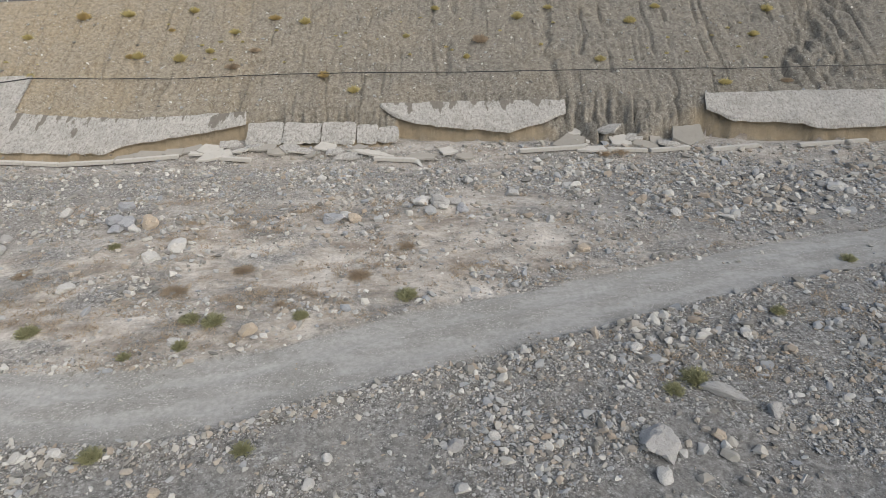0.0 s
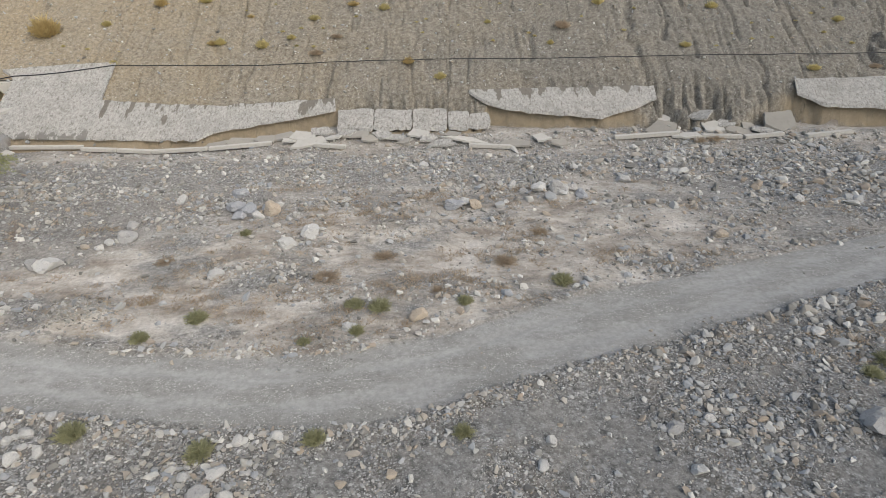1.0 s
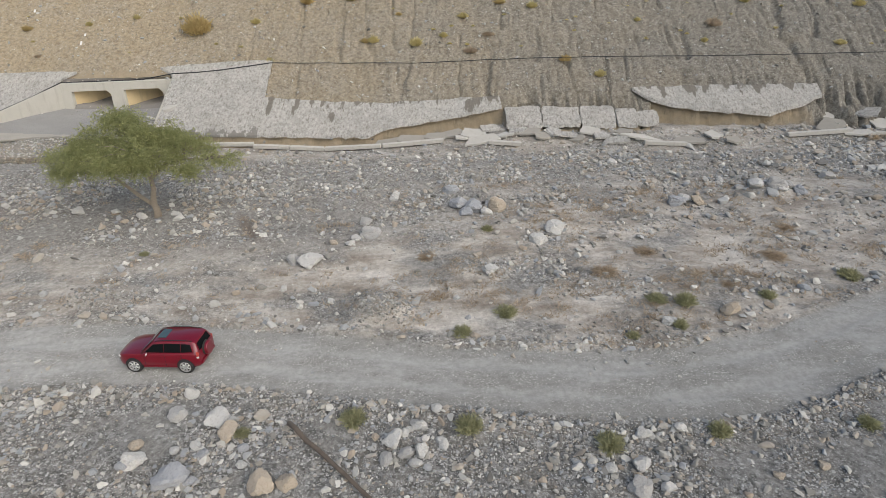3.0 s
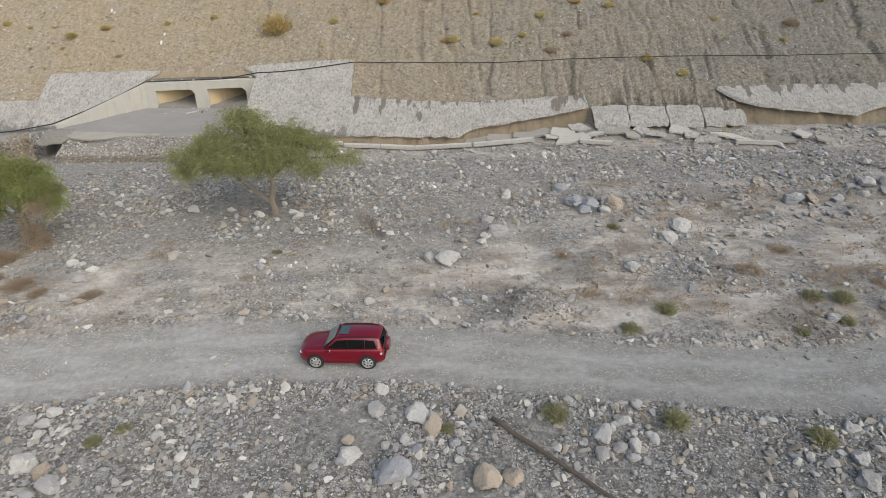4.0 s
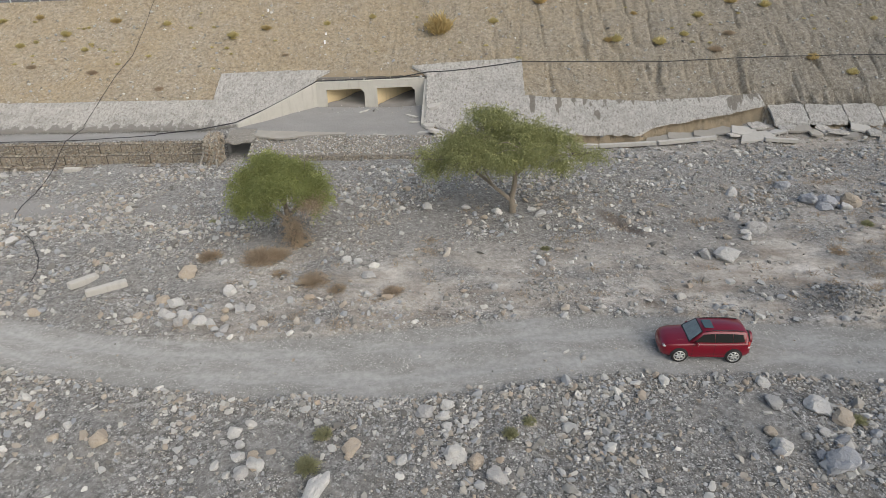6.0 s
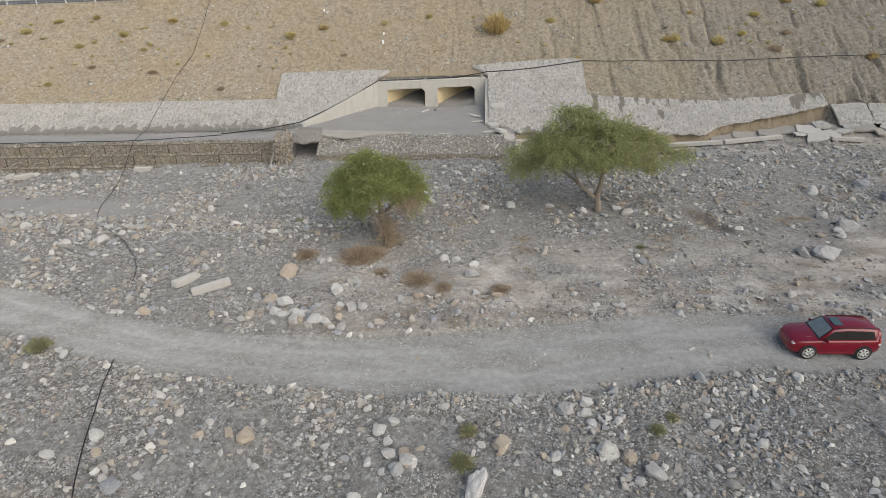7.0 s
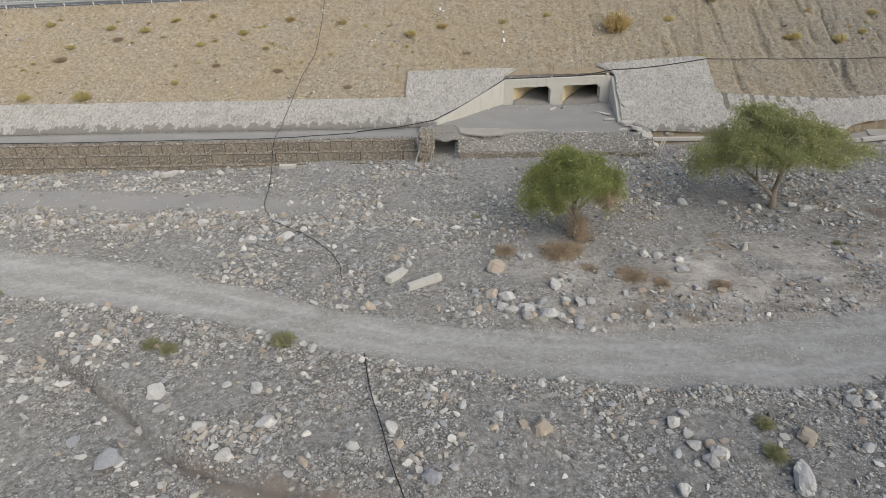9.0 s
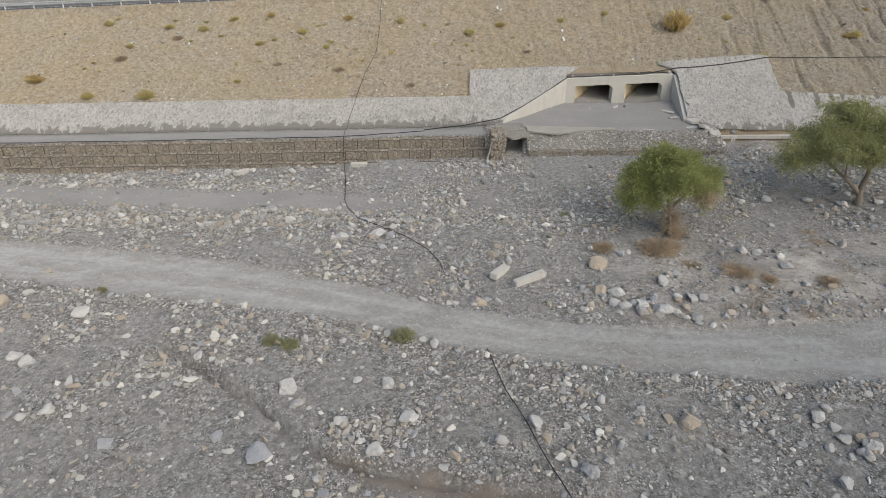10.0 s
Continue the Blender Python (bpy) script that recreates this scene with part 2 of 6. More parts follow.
M_GROUND, M_SLOPE = ground_material(), slope_material()
M_RUBBLE = rock_material("rubble", True)
M_BOULDER = (boulder_material("pale_limestone", (0.45, 0.442, 0.42), (0.62, 0.61, 0.583), (0.25, 0.232, 0.20)),
             boulder_material("grey_limestone", (0.34, 0.335, 0.325), (0.49, 0.48, 0.46), (0.20, 0.18, 0.155)),
             boulder_material("tan_sandstone", (0.40, 0.335, 0.255), (0.52, 0.455, 0.37), (0.24, 0.18, 0.125)),
             boulder_material("blue_grey_stone", (0.29, 0.30, 0.315), (0.43, 0.44, 0.455), (0.19, 0.18, 0.17)))
M_APRON = lining_material("apron_lining", foot=57.1)
M_LINING_FOOT, M_LINING, M_LINING_LONG, M_LINING_HIGH = lining_material("silted_lining", foot=58.2), lining_material(), lining_material("stained_lining", 60.6), lining_material("stained_slab", 61.7)
def pitched_material():
    n = Nodes("pitched_stone", 0.95)
    base = n.ramp(n.cells(4.5), (0.0, (0.19, 0.18, 0.155)), (0.6, (0.32, 0.30, 0.265)), (1.0, (0.46, 0.445, 0.405)))
    joint = n.ramp(n.cells(4.5, "Distance", 'DISTANCE_TO_EDGE'), (0.0, 1.0), (0.09, 0.0))
    base = n.mix(joint, base, (0.17, 0.15, 0.125))
    base = n.mix(n.ramp(n.noise(0.7, 5.0), (0.42, 0.0), (0.65, 0.85)), base, (0.27, 0.255, 0.23))
    return n.done(base, n.math('ADD', n.math('MULTIPLY', joint, -0.6), n.noise(8.0, 4.0)), 0.8, 0.08)


M_PITCHED = pitched_material()
M_CONCRETE = concrete_material("weathered_concrete", (0.40, 0.386, 0.352), (0.54, 0.523, 0.485))
M_BLOCK = concrete_material("dusty_concrete", (0.27, 0.255, 0.225), (0.38, 0.36, 0.32))
M_CULVERT = concrete_material("culvert_concrete", (0.47, 0.453, 0.405), (0.585, 0.568, 0.515))
# tan-stained barrel walls, lightened to put the light on them into colour
M_TAN = concrete_material("lit_stained_concrete", (0.66, 0.53, 0.31), (0.76, 0.64, 0.42))
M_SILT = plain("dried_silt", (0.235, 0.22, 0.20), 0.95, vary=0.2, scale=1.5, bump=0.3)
M_GABION = rock_material("gabion_stone", True, 0.68, (1.13, 1.04, 0.90))
M_HEAP = rock_material("dark_gravel", True, 0.72)
M_WIRE = plain("rusty_wire", (0.10, 0.085, 0.07), 0.7, vary=0.3)
M_PIPE = plain("black_polythene", (0.022, 0.022, 0.024), 0.55, vary=0.3, scale=1.0)
M_BARK = plain("grey_bark", (0.25, 0.215, 0.17), 0.9, vary=0.45, scale=9.0, bump=0.7)
M_WOOD = plain("dark_timber", (0.13, 0.105, 0.085), 0.85, vary=0.4, scale=5.0, bump=0.4)
M_LEAF = leaf_material("ghaf_leaves", (0.21, 0.226, 0.09), (0.43, 0.44, 0.205))
M_LEAF_DARK = leaf_material("tree_leaves", (0.175, 0.203, 0.066), (0.41, 0.435, 0.172))
M_BUSH = leaf_material("bush_leaves", (0.27, 0.268, 0.15), (0.46, 0.45, 0.27))
M_BUSH_YELLOW = leaf_material("yellow_bush", (0.44, 0.33, 0.14), (0.62, 0.49, 0.24))
M_BUSH_OLIVE = leaf_material("olive_bush", (0.48, 0.415, 0.185), (0.68, 0.59, 0.30))
M_DRY = leaf_material("dry_twigs", (0.36, 0.28, 0.195), (0.56, 0.46, 0.34))
M_ASPHALT = plain("worn_asphalt", (0.11, 0.108, 0.105), 0.9, vary=0.25, scale=2.0, bump=0.3)
M_RAIL = plain("galvanised_steel", (0.74, 0.74, 0.72), 0.5, metal=0.15, vary=0.15)
M_LITTER = plain("white_plastic", (0.72, 0.72, 0.70), 0.5, vary=0.1)


# ---- the lie of the land ----
LATTICE = np.random.RandomState(7).rand(8, 256, 256)


def bumps(x, y, size, layer):
    """Smooth value noise, 0 to 1, with hills about size metres apart."""
    u, v = np.asarray(x, float) / size + 91.3, np.asarray(y, float) / size + 37.7
    i, j = np.floor(u).astype(int), np.floor(v).astype(int)
    f, g = u - i, v - j
    f, g = f * f * (3 - 2 * f), g * g * (3 - 2 * g)
    table = LATTICE[layer]
    at = lambda a, b: table[a % 256, b % 256]
    return (at(i, j) * (1 - f) + at(i + 1, j) * f) * (1 - g) + (at(i, j + 1) * (1 - f) + at(i + 1, j + 1) * f) * g


def ease(v, a, b):
    """0 below a, 1 above b, smooth between."""
    s = np.clip((np.asarray(v, float) - a) / (b - a), 0, 1)
    return s * s * (3 - 2 * s)


def slope_plane(x, y):
    """The face of the highway embankment."""
    return 6.468 + 0.62 * (y - 65.58) + 0.016 * (x + 42.84)


ROAD_X = (-150, -110, -100, -91, -84, -77, -72, -66, -60, -54, -48, -42, -36, -30, -24, -19, -14, -9, -4, 2, 8, 15, 23, 31, 75)
ROAD_FAR = (47.5, 39.2, 37.0, 34.6, 31.8, 28.7, 27.2, 25.8, 25.5, 26.1, 26.9, 27.0, 26.5, 25.2, 24.2, 23.7, 23.7, 25.0, 27.3, 29.5, 31.5, 34.2, 36.6, 38.9, 51.0)
ROAD_NEAR = (44.0, 34.8, 31.9, 29.8, 28.0, 25.3, 23.6, 22.2, 21.3, 21.05, 21.6, 22.25, 22.05, 20.9, 20.0, 19.2, 18.85, 20.0, 22.3, 24.2, 26.5, 29.4, 32.0, 34.2, 46.0)
GULLY_X = (-93.5, -90.5, -87.8, -85.9, -83.9, -82.2, -79.5, -76.9, -72.0)
GULLY_Y = (26.8, 24.6, 22.7, 21.3, 19.0, 18.1, 16.9, 16.3, 15.0)
CUT_X = (-51, -42, -32, -31, -29, -25.6, -23, -20.7, -19.2, -18.8, -5.2, -4.4, -2, 1.7, 6.4, 9, 12, 14, 17, 20, 21.8, 25, 26, 28.3, 34.7, 36.1, 44, 75)
CUT_Y = (57.2, 57.1, 57.1, 57.9, 58.4, 59.0, 59.4, 60.0, 60.2, 58.0, 57.9, 60.6, 60.1, 59.5, 59.1, 59.6, 58.9, 58.2, 58.0, 58.3, 60.0, 61.0, 61.3, 60.0, 59.6, 59.0, 59.0, 59.0)


def smooth_line(x, xs, ys):
    """A soft curve through a few places."""
    return (np.interp(x - 1.5, xs, ys) + 2 * np.interp(x, xs, ys) + np.interp(x + 1.5, xs, ys)) / 4


def road_place(x, y):
    """How far across the track: 0 its middle, 1 its edges; and the side."""
    far, near = smooth_line(x, ROAD_X, ROAD_FAR), smooth_line(x, ROAD_X, ROAD_NEAR)
    half = (far - near) / 2 + 0.22 * (bumps(x, y, 2.1, 1) - 0.5)
    s = (y - (far + near) / 2) / half
    return np.abs(s), s


def road_mask(x, y):
    return 1 - ease(road_place(x, y)[0], 0.86, 1.08)


BED = (0.0, 0.03759, 0.06121, -0.0000978, -0.0005024, -0.00091426)


def bed(x, y):
    xc, yc = np.clip(x, -135, 62), np.clip(y, 0, 60)
    return BED[0] + BED[1] * xc + BED[2] * yc + BED[3] * xc * xc + BED[4] * xc * yc + BED[5] * yc * yc


def density(x, y):
    d, s = road_place(x, y)
    near = s < 0
    v = np.where(near, 0.62, 0.40 + 0.3 * ease(y, 38, 46))
    v = v * (0.08 + 2.6 * bumps(x, y, 2.6, 6) ** 2.8 + 0.7 * bumps(x, y, 8, 7) ** 2)
    v = np.where(near, v + 0.7 * np.exp(-((d - 1.2) / 0.2) ** 2), v + 0.25 * np.exp(-((d - 1.15) / 0.12) ** 2))
    silt = (1 - ease(np.abs(y - (46.2 + 0.13 * (-100 - x))), 1.0, 2.4)) * (1 - ease(x, -92, -76))
    v = v * (1 - 0.85 * silt)
    v = v + 1.5 * np.exp(-((y - (41.0 + 0.07 * (-90 - x))) / 1.3) ** 2) * (1 - ease(x, -72, -60))
    v = v * (1 - 0.25 * ease(x, -50, -40) * (1 - ease(x, -2, 8)) * ~near * (1 - ease(y, 33, 38)) * (bumps(x, y, 4.5, 1) > 0.42))
    v = v * (1 - 0.9 * np.exp(-((y - np.interp(x, GULLY_X, GULLY_Y) + 0.2) / 0.45) ** 2) * (x > -93.5) * (x < -72))
    v = v * (1 - 0.2 * (1 - ease(x, -74, -60)) * near * ease(d, 1.5, 2.0))
    v = v * (1 - 0.2 * (1 - ease(x, -84, -76)) * near * ease(bumps(x, y, 3.4, 3), 0.3, 0.6))
    v = v * (1 - 0.35 * ease(x, -66, -58) * (1 - ease(x, -36, -26)) * ease(s, 1.5, 2.6) * (1 - ease(y, 43.5, 46.5)))
    v = v * (1 - 0.6 * near * ease(d, 1.35, 1.6) * ease(bumps(x, y, 3.6, 0), 0.56, 0.70))
    return v * (1 - 0.985 * (1 - ease(d, 0.88, 1.06)))


def left_wing(y):
    return -71.2 + (y - 58.1) * 7.3 / 5.1


def right_wing(y):
    return -53.35 + (y - 58.5) * 0.05


def land(x, y):
    """Height of the ground, without loose stones."""
    x, y = np.broadcast_arrays(np.asarray(x, float), np.asarray(y, float))
    d, s = road_place(x, y)
    rd = 1 - ease(d, 0.86, 1.1)
    rough = 0.34 * (bumps(x, y, 5.5, 0) - 0.5) + 0.20 * (bumps(x, y, 1.7, 2) - 0.5) + 0.10 * (bumps(x, y, 0.7, 3) - 0.5)
    low = bed(x, y) + rough * (1 - 0.86 * rd)
    low = low + 0.16 * np.exp(-((d - 1.22) / 0.13) ** 2) * (0.4 + bumps(x, y, 3.0, 4)) * (s < 0)
    low = low + 0.07 * np.exp(-((d - 1.18) / 0.1) ** 2) * (s > 0)
    low = low - 0.05 * np.exp(-((d - 0.42) / 0.14) ** 2)
    # washed-out step beside the track
    gy = np.interp(x, GULLY_X, GULLY_Y, left=60, right=-60)
    side = gy - y + 0.5 * (bumps(x, y, 1.1, 5) - 0.5) + 0.3 * (bumps(x, y, 0.5, 4) - 0.5)
    channel = np.exp(-(side / 0.26) ** 2) * (0.5 + 0.4 * bumps(x, y, 2.3, 1)) + 0.22 * ease(side, 0.0, 0.3) * (1 - ease(side, 0.5, 3.5))
    low = low - np.where((x > -93.5) & (x < -72), channel, 0) * ease(x, -93.5, -92) * (1 - ease(x, -75, -72))
    # a short washed-out edge near the spreading tree
    wash = ((y - 38.4) + 1.64 * (x + 38.4)) / 1.92 + 0.5 * (bumps(x, y, 0.8, 2) - 0.5)
    low = low - 0.4 * ease(-wash, 0.0, 0.2) * (1 - ease(-wash, 0.5, 2.5)) * np.exp(-((y - 38.2) / 2.0) ** 4)
    # small heaps of gravel
    for hx, hy, hr, hz in ((-28.6, 27.6, 1.6, 0.9), (-44.9, 29.5, 1.5, 0.4), (5.2, 24.0, 1.6, 0.35), (-0.8, 42.8, 1.8, 0.45)):
        low = low + hz * np.exp(-((x - hx) ** 2 + (y - hy) ** 2) / hr ** 2)
    # embankment with rills running down it
    wander = x + 0.45 * (bumps(x, y, 2.6, 6) - 0.5) + 0.30 * (bumps(x, y, 0.9, 1) - 0.5)
    wet = 0.10 + 0.90 * ease(x, -66, -22)
    broken = ease(bumps(x, y, 2.2, 2) + 0.3 * (bumps(x, y, 0.9, 7) - 0.5), 0.34, 0.56)
    deep = 1 - ease(np.abs(2 * bumps(wander, y * 0.07, 1.7, 5) - 1), 0.0, 0.13)
    small = 1 - ease(np.abs(2 * bumps(wander, y * 0.12, 0.8, 3) - 1), 0.0, 0.26)
    high = slope_plane(x, y) - 0.25 - wet * broken * (0.55 * deep + 0.22 * small)
    high = high + 0.16 * (bumps(x, y, 0.7, 3) - 0.5) + 0.14 * (bumps(x, y, 0.42, 4) - 0.5) + 0.5 * (bumps(x, y, 9.0, 2) - 0.5) * ease(y, 65, 68)
    # torn stretches: close-set gullies between crumbling ribs
    torn = ease(x, 9, 13.5) * (1 - ease(x, 24, 26.5)) * (1 - ease(y + 1.6 * (bumps(x, y, 1.4, 0) - 0.5), 61.3, 63.6))
    torn = torn + 0.85 * ease(x, -21, -18) * (1 - ease(x, -7, -4)) * (1 - ease(y + 1.2 * (bumps(x, y, 1.1, 0) - 0.5), 60.4, 62.0))
    torn = torn + 0.3 * ease(x, -4, 0) * (1 - ease(x, 9, 12)) * (1 - ease(y + 1.2 * (bumps(x, y, 1.1, 0) - 0.5), 62.3, 63.4))
    torn = torn + 0.75 * ease(x - 0.5 * (y - 66), 33, 37) * (1 - ease(x - 0.5 * (y - 66), 41, 46)) * ease(y, 63, 66)
    ribs = 1 - ease(np.abs(2 * bumps(wander, y * 0.2, 1.0, 7) - 1), 0.0, 0.34)
    nicks = 1 - ease(np.abs(2 * bumps(wander, y * 0.5, 0.5, 5) - 1), 0.0, 0.5)
    high = high - torn * (0.2 + 1.3 * ribs + 0.4 * nicks) + torn * 0.55 * (bumps(x, y, 0.55, 6) - 0.5)
    # east: the toe is eaten away under the lining
    cut = np.interp(x, CUT_X, CUT_Y) + 0.5 * (bumps(x, y, 0.9, 4) - 0.5)
    fan = low + ease(x, -34, -18) * 1.15 * ease(y, 53.5, 58.5)
    east = fan + (high - fan) * ease(y, cut - 0.35, cut + 0.1)
    # west: a ledge behind the gabions
    ledge = 0.98 + 0.016 * (x + 75) + 0.08 * (bumps(x, y, 1.5, 2) - 0.5)
    west = np.where(y > 54.9, np.maximum(high, ledge), low)
    # culvert outlet
    floor = 1.12 + 0.158 * (y - 56.2) + 0.07 * (bumps(x, y, 1.8, 3) - 0.5) + 0.2 * ease(x, -57, -53.5) * ease(y, 58, 63)
    spill = np.interp(y, (53.4, 53.5, 56.0), (0, -0.35, 1.10))
    inside = (x > left_wing(y) - 0.75) & (x < right_wing(y) + 0.4) & (y < 63.5)
    outlet = np.where(y > 56.0, np.where(inside | (y < 58.0), floor, high), np.where(y > 53.5, spill, low))
    outlet = np.where((x < -69.4) & (y < np.where(x > -71.7, 57.7, 56.2)), low, outlet)
    z = np.where(x < -73.0, west, np.where(x < -50.4, outlet, east))
    # the highway runs along the top, flat, with rising ground far behind
    brow = 75.0 + 0.026 * (x + 100) * (x < -20) + 2.08 * (x >= -20)
    deck = slope_plane(x, brow) + 0.05
    z = np.where(y > brow, deck + 0.12 * np.maximum(0, y - 110), z)
    return z


def at(x, y):
    return float(land(x, y))


def part(name, bm, material, parent=None, label=""):
    """Links a bmesh as one mesh object."""
    me = bpy.data.meshes.new(name)
    bm.to_mesh(me)
    bm.free()
    me.materials.append(material)
    ob = new(name, me)
    ob.parent = parent
    return tagged(ob, label)


def from_arrays(name, co, faces, material, smooth=False, parent=None):
    """A mesh object from arrays; all faces have the same number of corners."""
    me = bpy.data.meshes.new(name)
    co, faces = np.asarray(co, np.float32), np.asarray(faces, np.int32)
    me.vertices.add(len(co))
    me.vertices.foreach_set("co", co.ravel())
    me.loops.add(faces.size)
    me.loops.foreach_set("vertex_index", faces.ravel())
    me.polygons.add(len(faces))
    k = faces.shape[1]
    me.polygons.foreach_set("loop_start", np.arange(0, faces.size, k, dtype=np.int32))
    me.polygons.foreach_set("use_smooth", np.full(len(faces), smooth))
    me.update(calc_edges=True)
    me.materials.append(material)
    ob = new(name, me)
    ob.parent = parent
    return ob


def stepped(*stretches):
    """Grid lines: (start, end, step) stretches joined."""
    return np.unique(np.round(np.concatenate([np.arange(a, b, s) for a, b, s in stretches]), 3))


gx = stepped((-1500, -400, 220), (-400, -150, 25), (-150, -122, 1.0), (-122, -96, 0.32), (-96, -72, 0.18), (-72, 46, 0.165), (46, 52, 0.34), (52, 80, 1.0), (80, 400, 25), (400, 1501, 220))
gy = stepped((-1500, -300, 200), (-300, 0, 25), (0, 13, 1.0), (13, 27, 0.22), (27, 78, 0.31), (78, 120, 4.0), (120, 400, 40), (400, 1501, 220))
GX, GY = np.meshgrid(gx, gy)
GZ = land(GX, GY)
verts = np.stack([GX.ravel(), GY.ravel(), GZ.ravel()], 1)
nx, ny = len(gx), len(gy)
cell = (np.arange(ny - 1)[:, None] * nx + np.arange(nx - 1)[None, :]).ravel()
quads = np.stack([cell, cell + 1, cell + nx + 1, cell + nx], 1)
mid = verts[quads].mean(1)
# opening for the culvert mouth
mouth = (mid[:, 0] > -64.3) & (mid[:, 0] < -52.9) & (mid[:, 1] > 62.95) & (mid[:, 1] < 64.1)
quads, mid = quads[~mouth], mid[~mouth]
on_road = (road_place(mid[:, 0], mid[:, 1])[0] < 1.0) & (np.abs(mid[:, 0] + 37) < 112)
brow_line = 75.0 + 0.026 * (mid[:, 0] + 100) * (mid[:, 0] < -20) + 2.08 * (mid[:, 0] >= -20)
foot = np.where(mid[:, 0] < -73, 58.5, np.where(mid[:, 0] < -50.4, 58.0, np.interp(mid[:, 0], CUT_X, CUT_Y) - 0.5))
in_outlet = (mid[:, 0] > left_wing(mid[:, 1]) - 0.8) & (mid[:, 0] < right_wing(mid[:, 1]) + 0.4) & (mid[:, 1] < 63.4)
on_slope = ~in_outlet & (mid[:, 1] > foot) & (mid[:, 1] < brow_line + 0.3)

X, Y = verts[:, 0], verts[:, 1]
D, SIDE = road_place(X, Y)
masks = {
    "lane": SIDE.clip(-2, 2),
    "stony": (density(X, Y) * 0.8).clip(0, 1),
    "brown": 0.42 * ease(X, -68, -60) * (1 - ease(X, -34, -24)) * ease(Y, 32, 36) * (1 - ease(Y, 42, 46)),
    "ashen_dim": ease(X, -66, 10),
    "rilled": 0.15 + 0.85 * ease(X, -78, -45),
    "road": 1 - ease(D, 0.9, 1.12),
    "rut": (np.exp(-((D - 0.42) / 0.17) ** 2) * (0.3 + 0.7 * bumps(X, Y, 6.0, 2))).clip(0, 1),
    "dust": ((1 - ease(Y, 31, 38 + 4 * ease(X, -34, -20))) * ease(SIDE, 0.75, 1.2) * ease(X, -74, -56) * (0.8 + 0.2 * ease(X, -36, -28)) + 0.75 * ease(X, -40, -10) * (1 - ease(X, 4, 18)) * ease(SIDE, 1, 1.5) * (1 - ease(Y, 46, 53)) + 0.7 * ease(Y, 51, 54) * ease(X, -50, -46)).clip(0, 1),
    "silt": ((1 - ease(np.abs(Y - (46.2 + 0.13 * (-100 - X)) - 1.5 * (bumps(X, Y, 6, 3) - 0.5)), 0.9, 2.6)) * (1 - ease(X, -88, -68))
             + (1 - ease(np.abs(Y - 57.0), 0.8, 1.4)) * (X < -73) + ((X > -72) & (X < -50.5) & (Y > 56))).clip(0, 1),
    # first term: brown soil of the gully plus its scarp shadow as colour
    "clay_and_shade": (np.where((X > -93.5) & (X < -70), (0.35 + 0.6 * ease(X, -84, -80)) * np.exp(-((Y - np.interp(X, GULLY_X, GULLY_Y) + 0.25 + 0.5 * (bumps(X, Y, 1.1, 5) - 0.5)) / (0.16 + 0.3 * ease(X, -84, -80))) ** 2), 0)
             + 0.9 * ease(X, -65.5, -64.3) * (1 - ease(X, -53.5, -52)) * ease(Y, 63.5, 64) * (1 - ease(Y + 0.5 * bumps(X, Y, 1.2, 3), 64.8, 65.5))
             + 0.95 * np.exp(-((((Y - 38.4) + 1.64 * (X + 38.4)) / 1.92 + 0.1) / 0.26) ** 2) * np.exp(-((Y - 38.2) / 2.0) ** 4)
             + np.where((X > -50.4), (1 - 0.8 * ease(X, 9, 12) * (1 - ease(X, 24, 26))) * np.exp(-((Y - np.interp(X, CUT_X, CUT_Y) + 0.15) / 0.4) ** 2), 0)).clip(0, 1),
}


def sheet(name, pick, material, label, category):
    """A piece of the land: the chosen cells of the one grid."""
    used, index = np.unique(quads[pick], return_inverse=True)
    ob = from_arrays(name, verts[used], index.reshape(-1, 4), material, True)
    for key, values in masks.items():
        a = ob.data.attributes.new(key, 'FLOAT', 'POINT')
        a.data.foreach_set("value", values[used].astype(np.float32))
    return tagged(ob, label, category, kind="structure")


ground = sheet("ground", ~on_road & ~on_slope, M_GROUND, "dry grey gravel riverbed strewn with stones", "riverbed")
road = sheet("road", on_road, M_GROUND, "dusty unpaved gravel track with worn wheel ruts", "dirt road")
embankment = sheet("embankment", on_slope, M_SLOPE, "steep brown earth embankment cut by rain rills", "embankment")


# ---- shapes shared by many things ----
def ball(steps):
    bm = bmesh.new()
    bmesh.ops.create_icosphere(bm, subdivisions=steps, radius=1.0)
    co = np.array([v.co[:] for v in bm.verts])
    tris = np.array([[v.index for v in f.verts] for f in bm.faces])
    bm.free()
    return co, tris


BALLS = {k: ball(k) for k in (1, 2, 3)}


def shard(rng, points=11):
    """A small angular stone: the hull of a few points on a ball."""
    bm = bmesh.new()
    if points == 8:
        v = np.array([(a, b, c) for a in (-1, 1) for b in (-1, 1) for c in (-1, 1)]) * 0.5 + rng.uniform(-0.32, 0.32, (8, 3))
    else:
        v = rng.normal(size=(points, 3))
        v /= np.linalg.norm(v, axis=1)[:, None]
    for c in v * rng.uniform(0.85, 1.1, (points, 1)):
        bm.verts.new(c)
    made = bmesh.ops.convex_hull(bm, input=bm.verts)
    loose = [g for g in made["geom_interior"] if isinstance(g, bmesh.types.BMVert)]
    bmesh.ops.delete(bm, geom=loose, context='VERTS')
    bm.verts.index_update()
    co = np.array([v.co[:] for v in bm.verts])
    tris = np.array([[v.index for v in f.verts] for f in bm.faces])
    bm.free()
    return co, tris


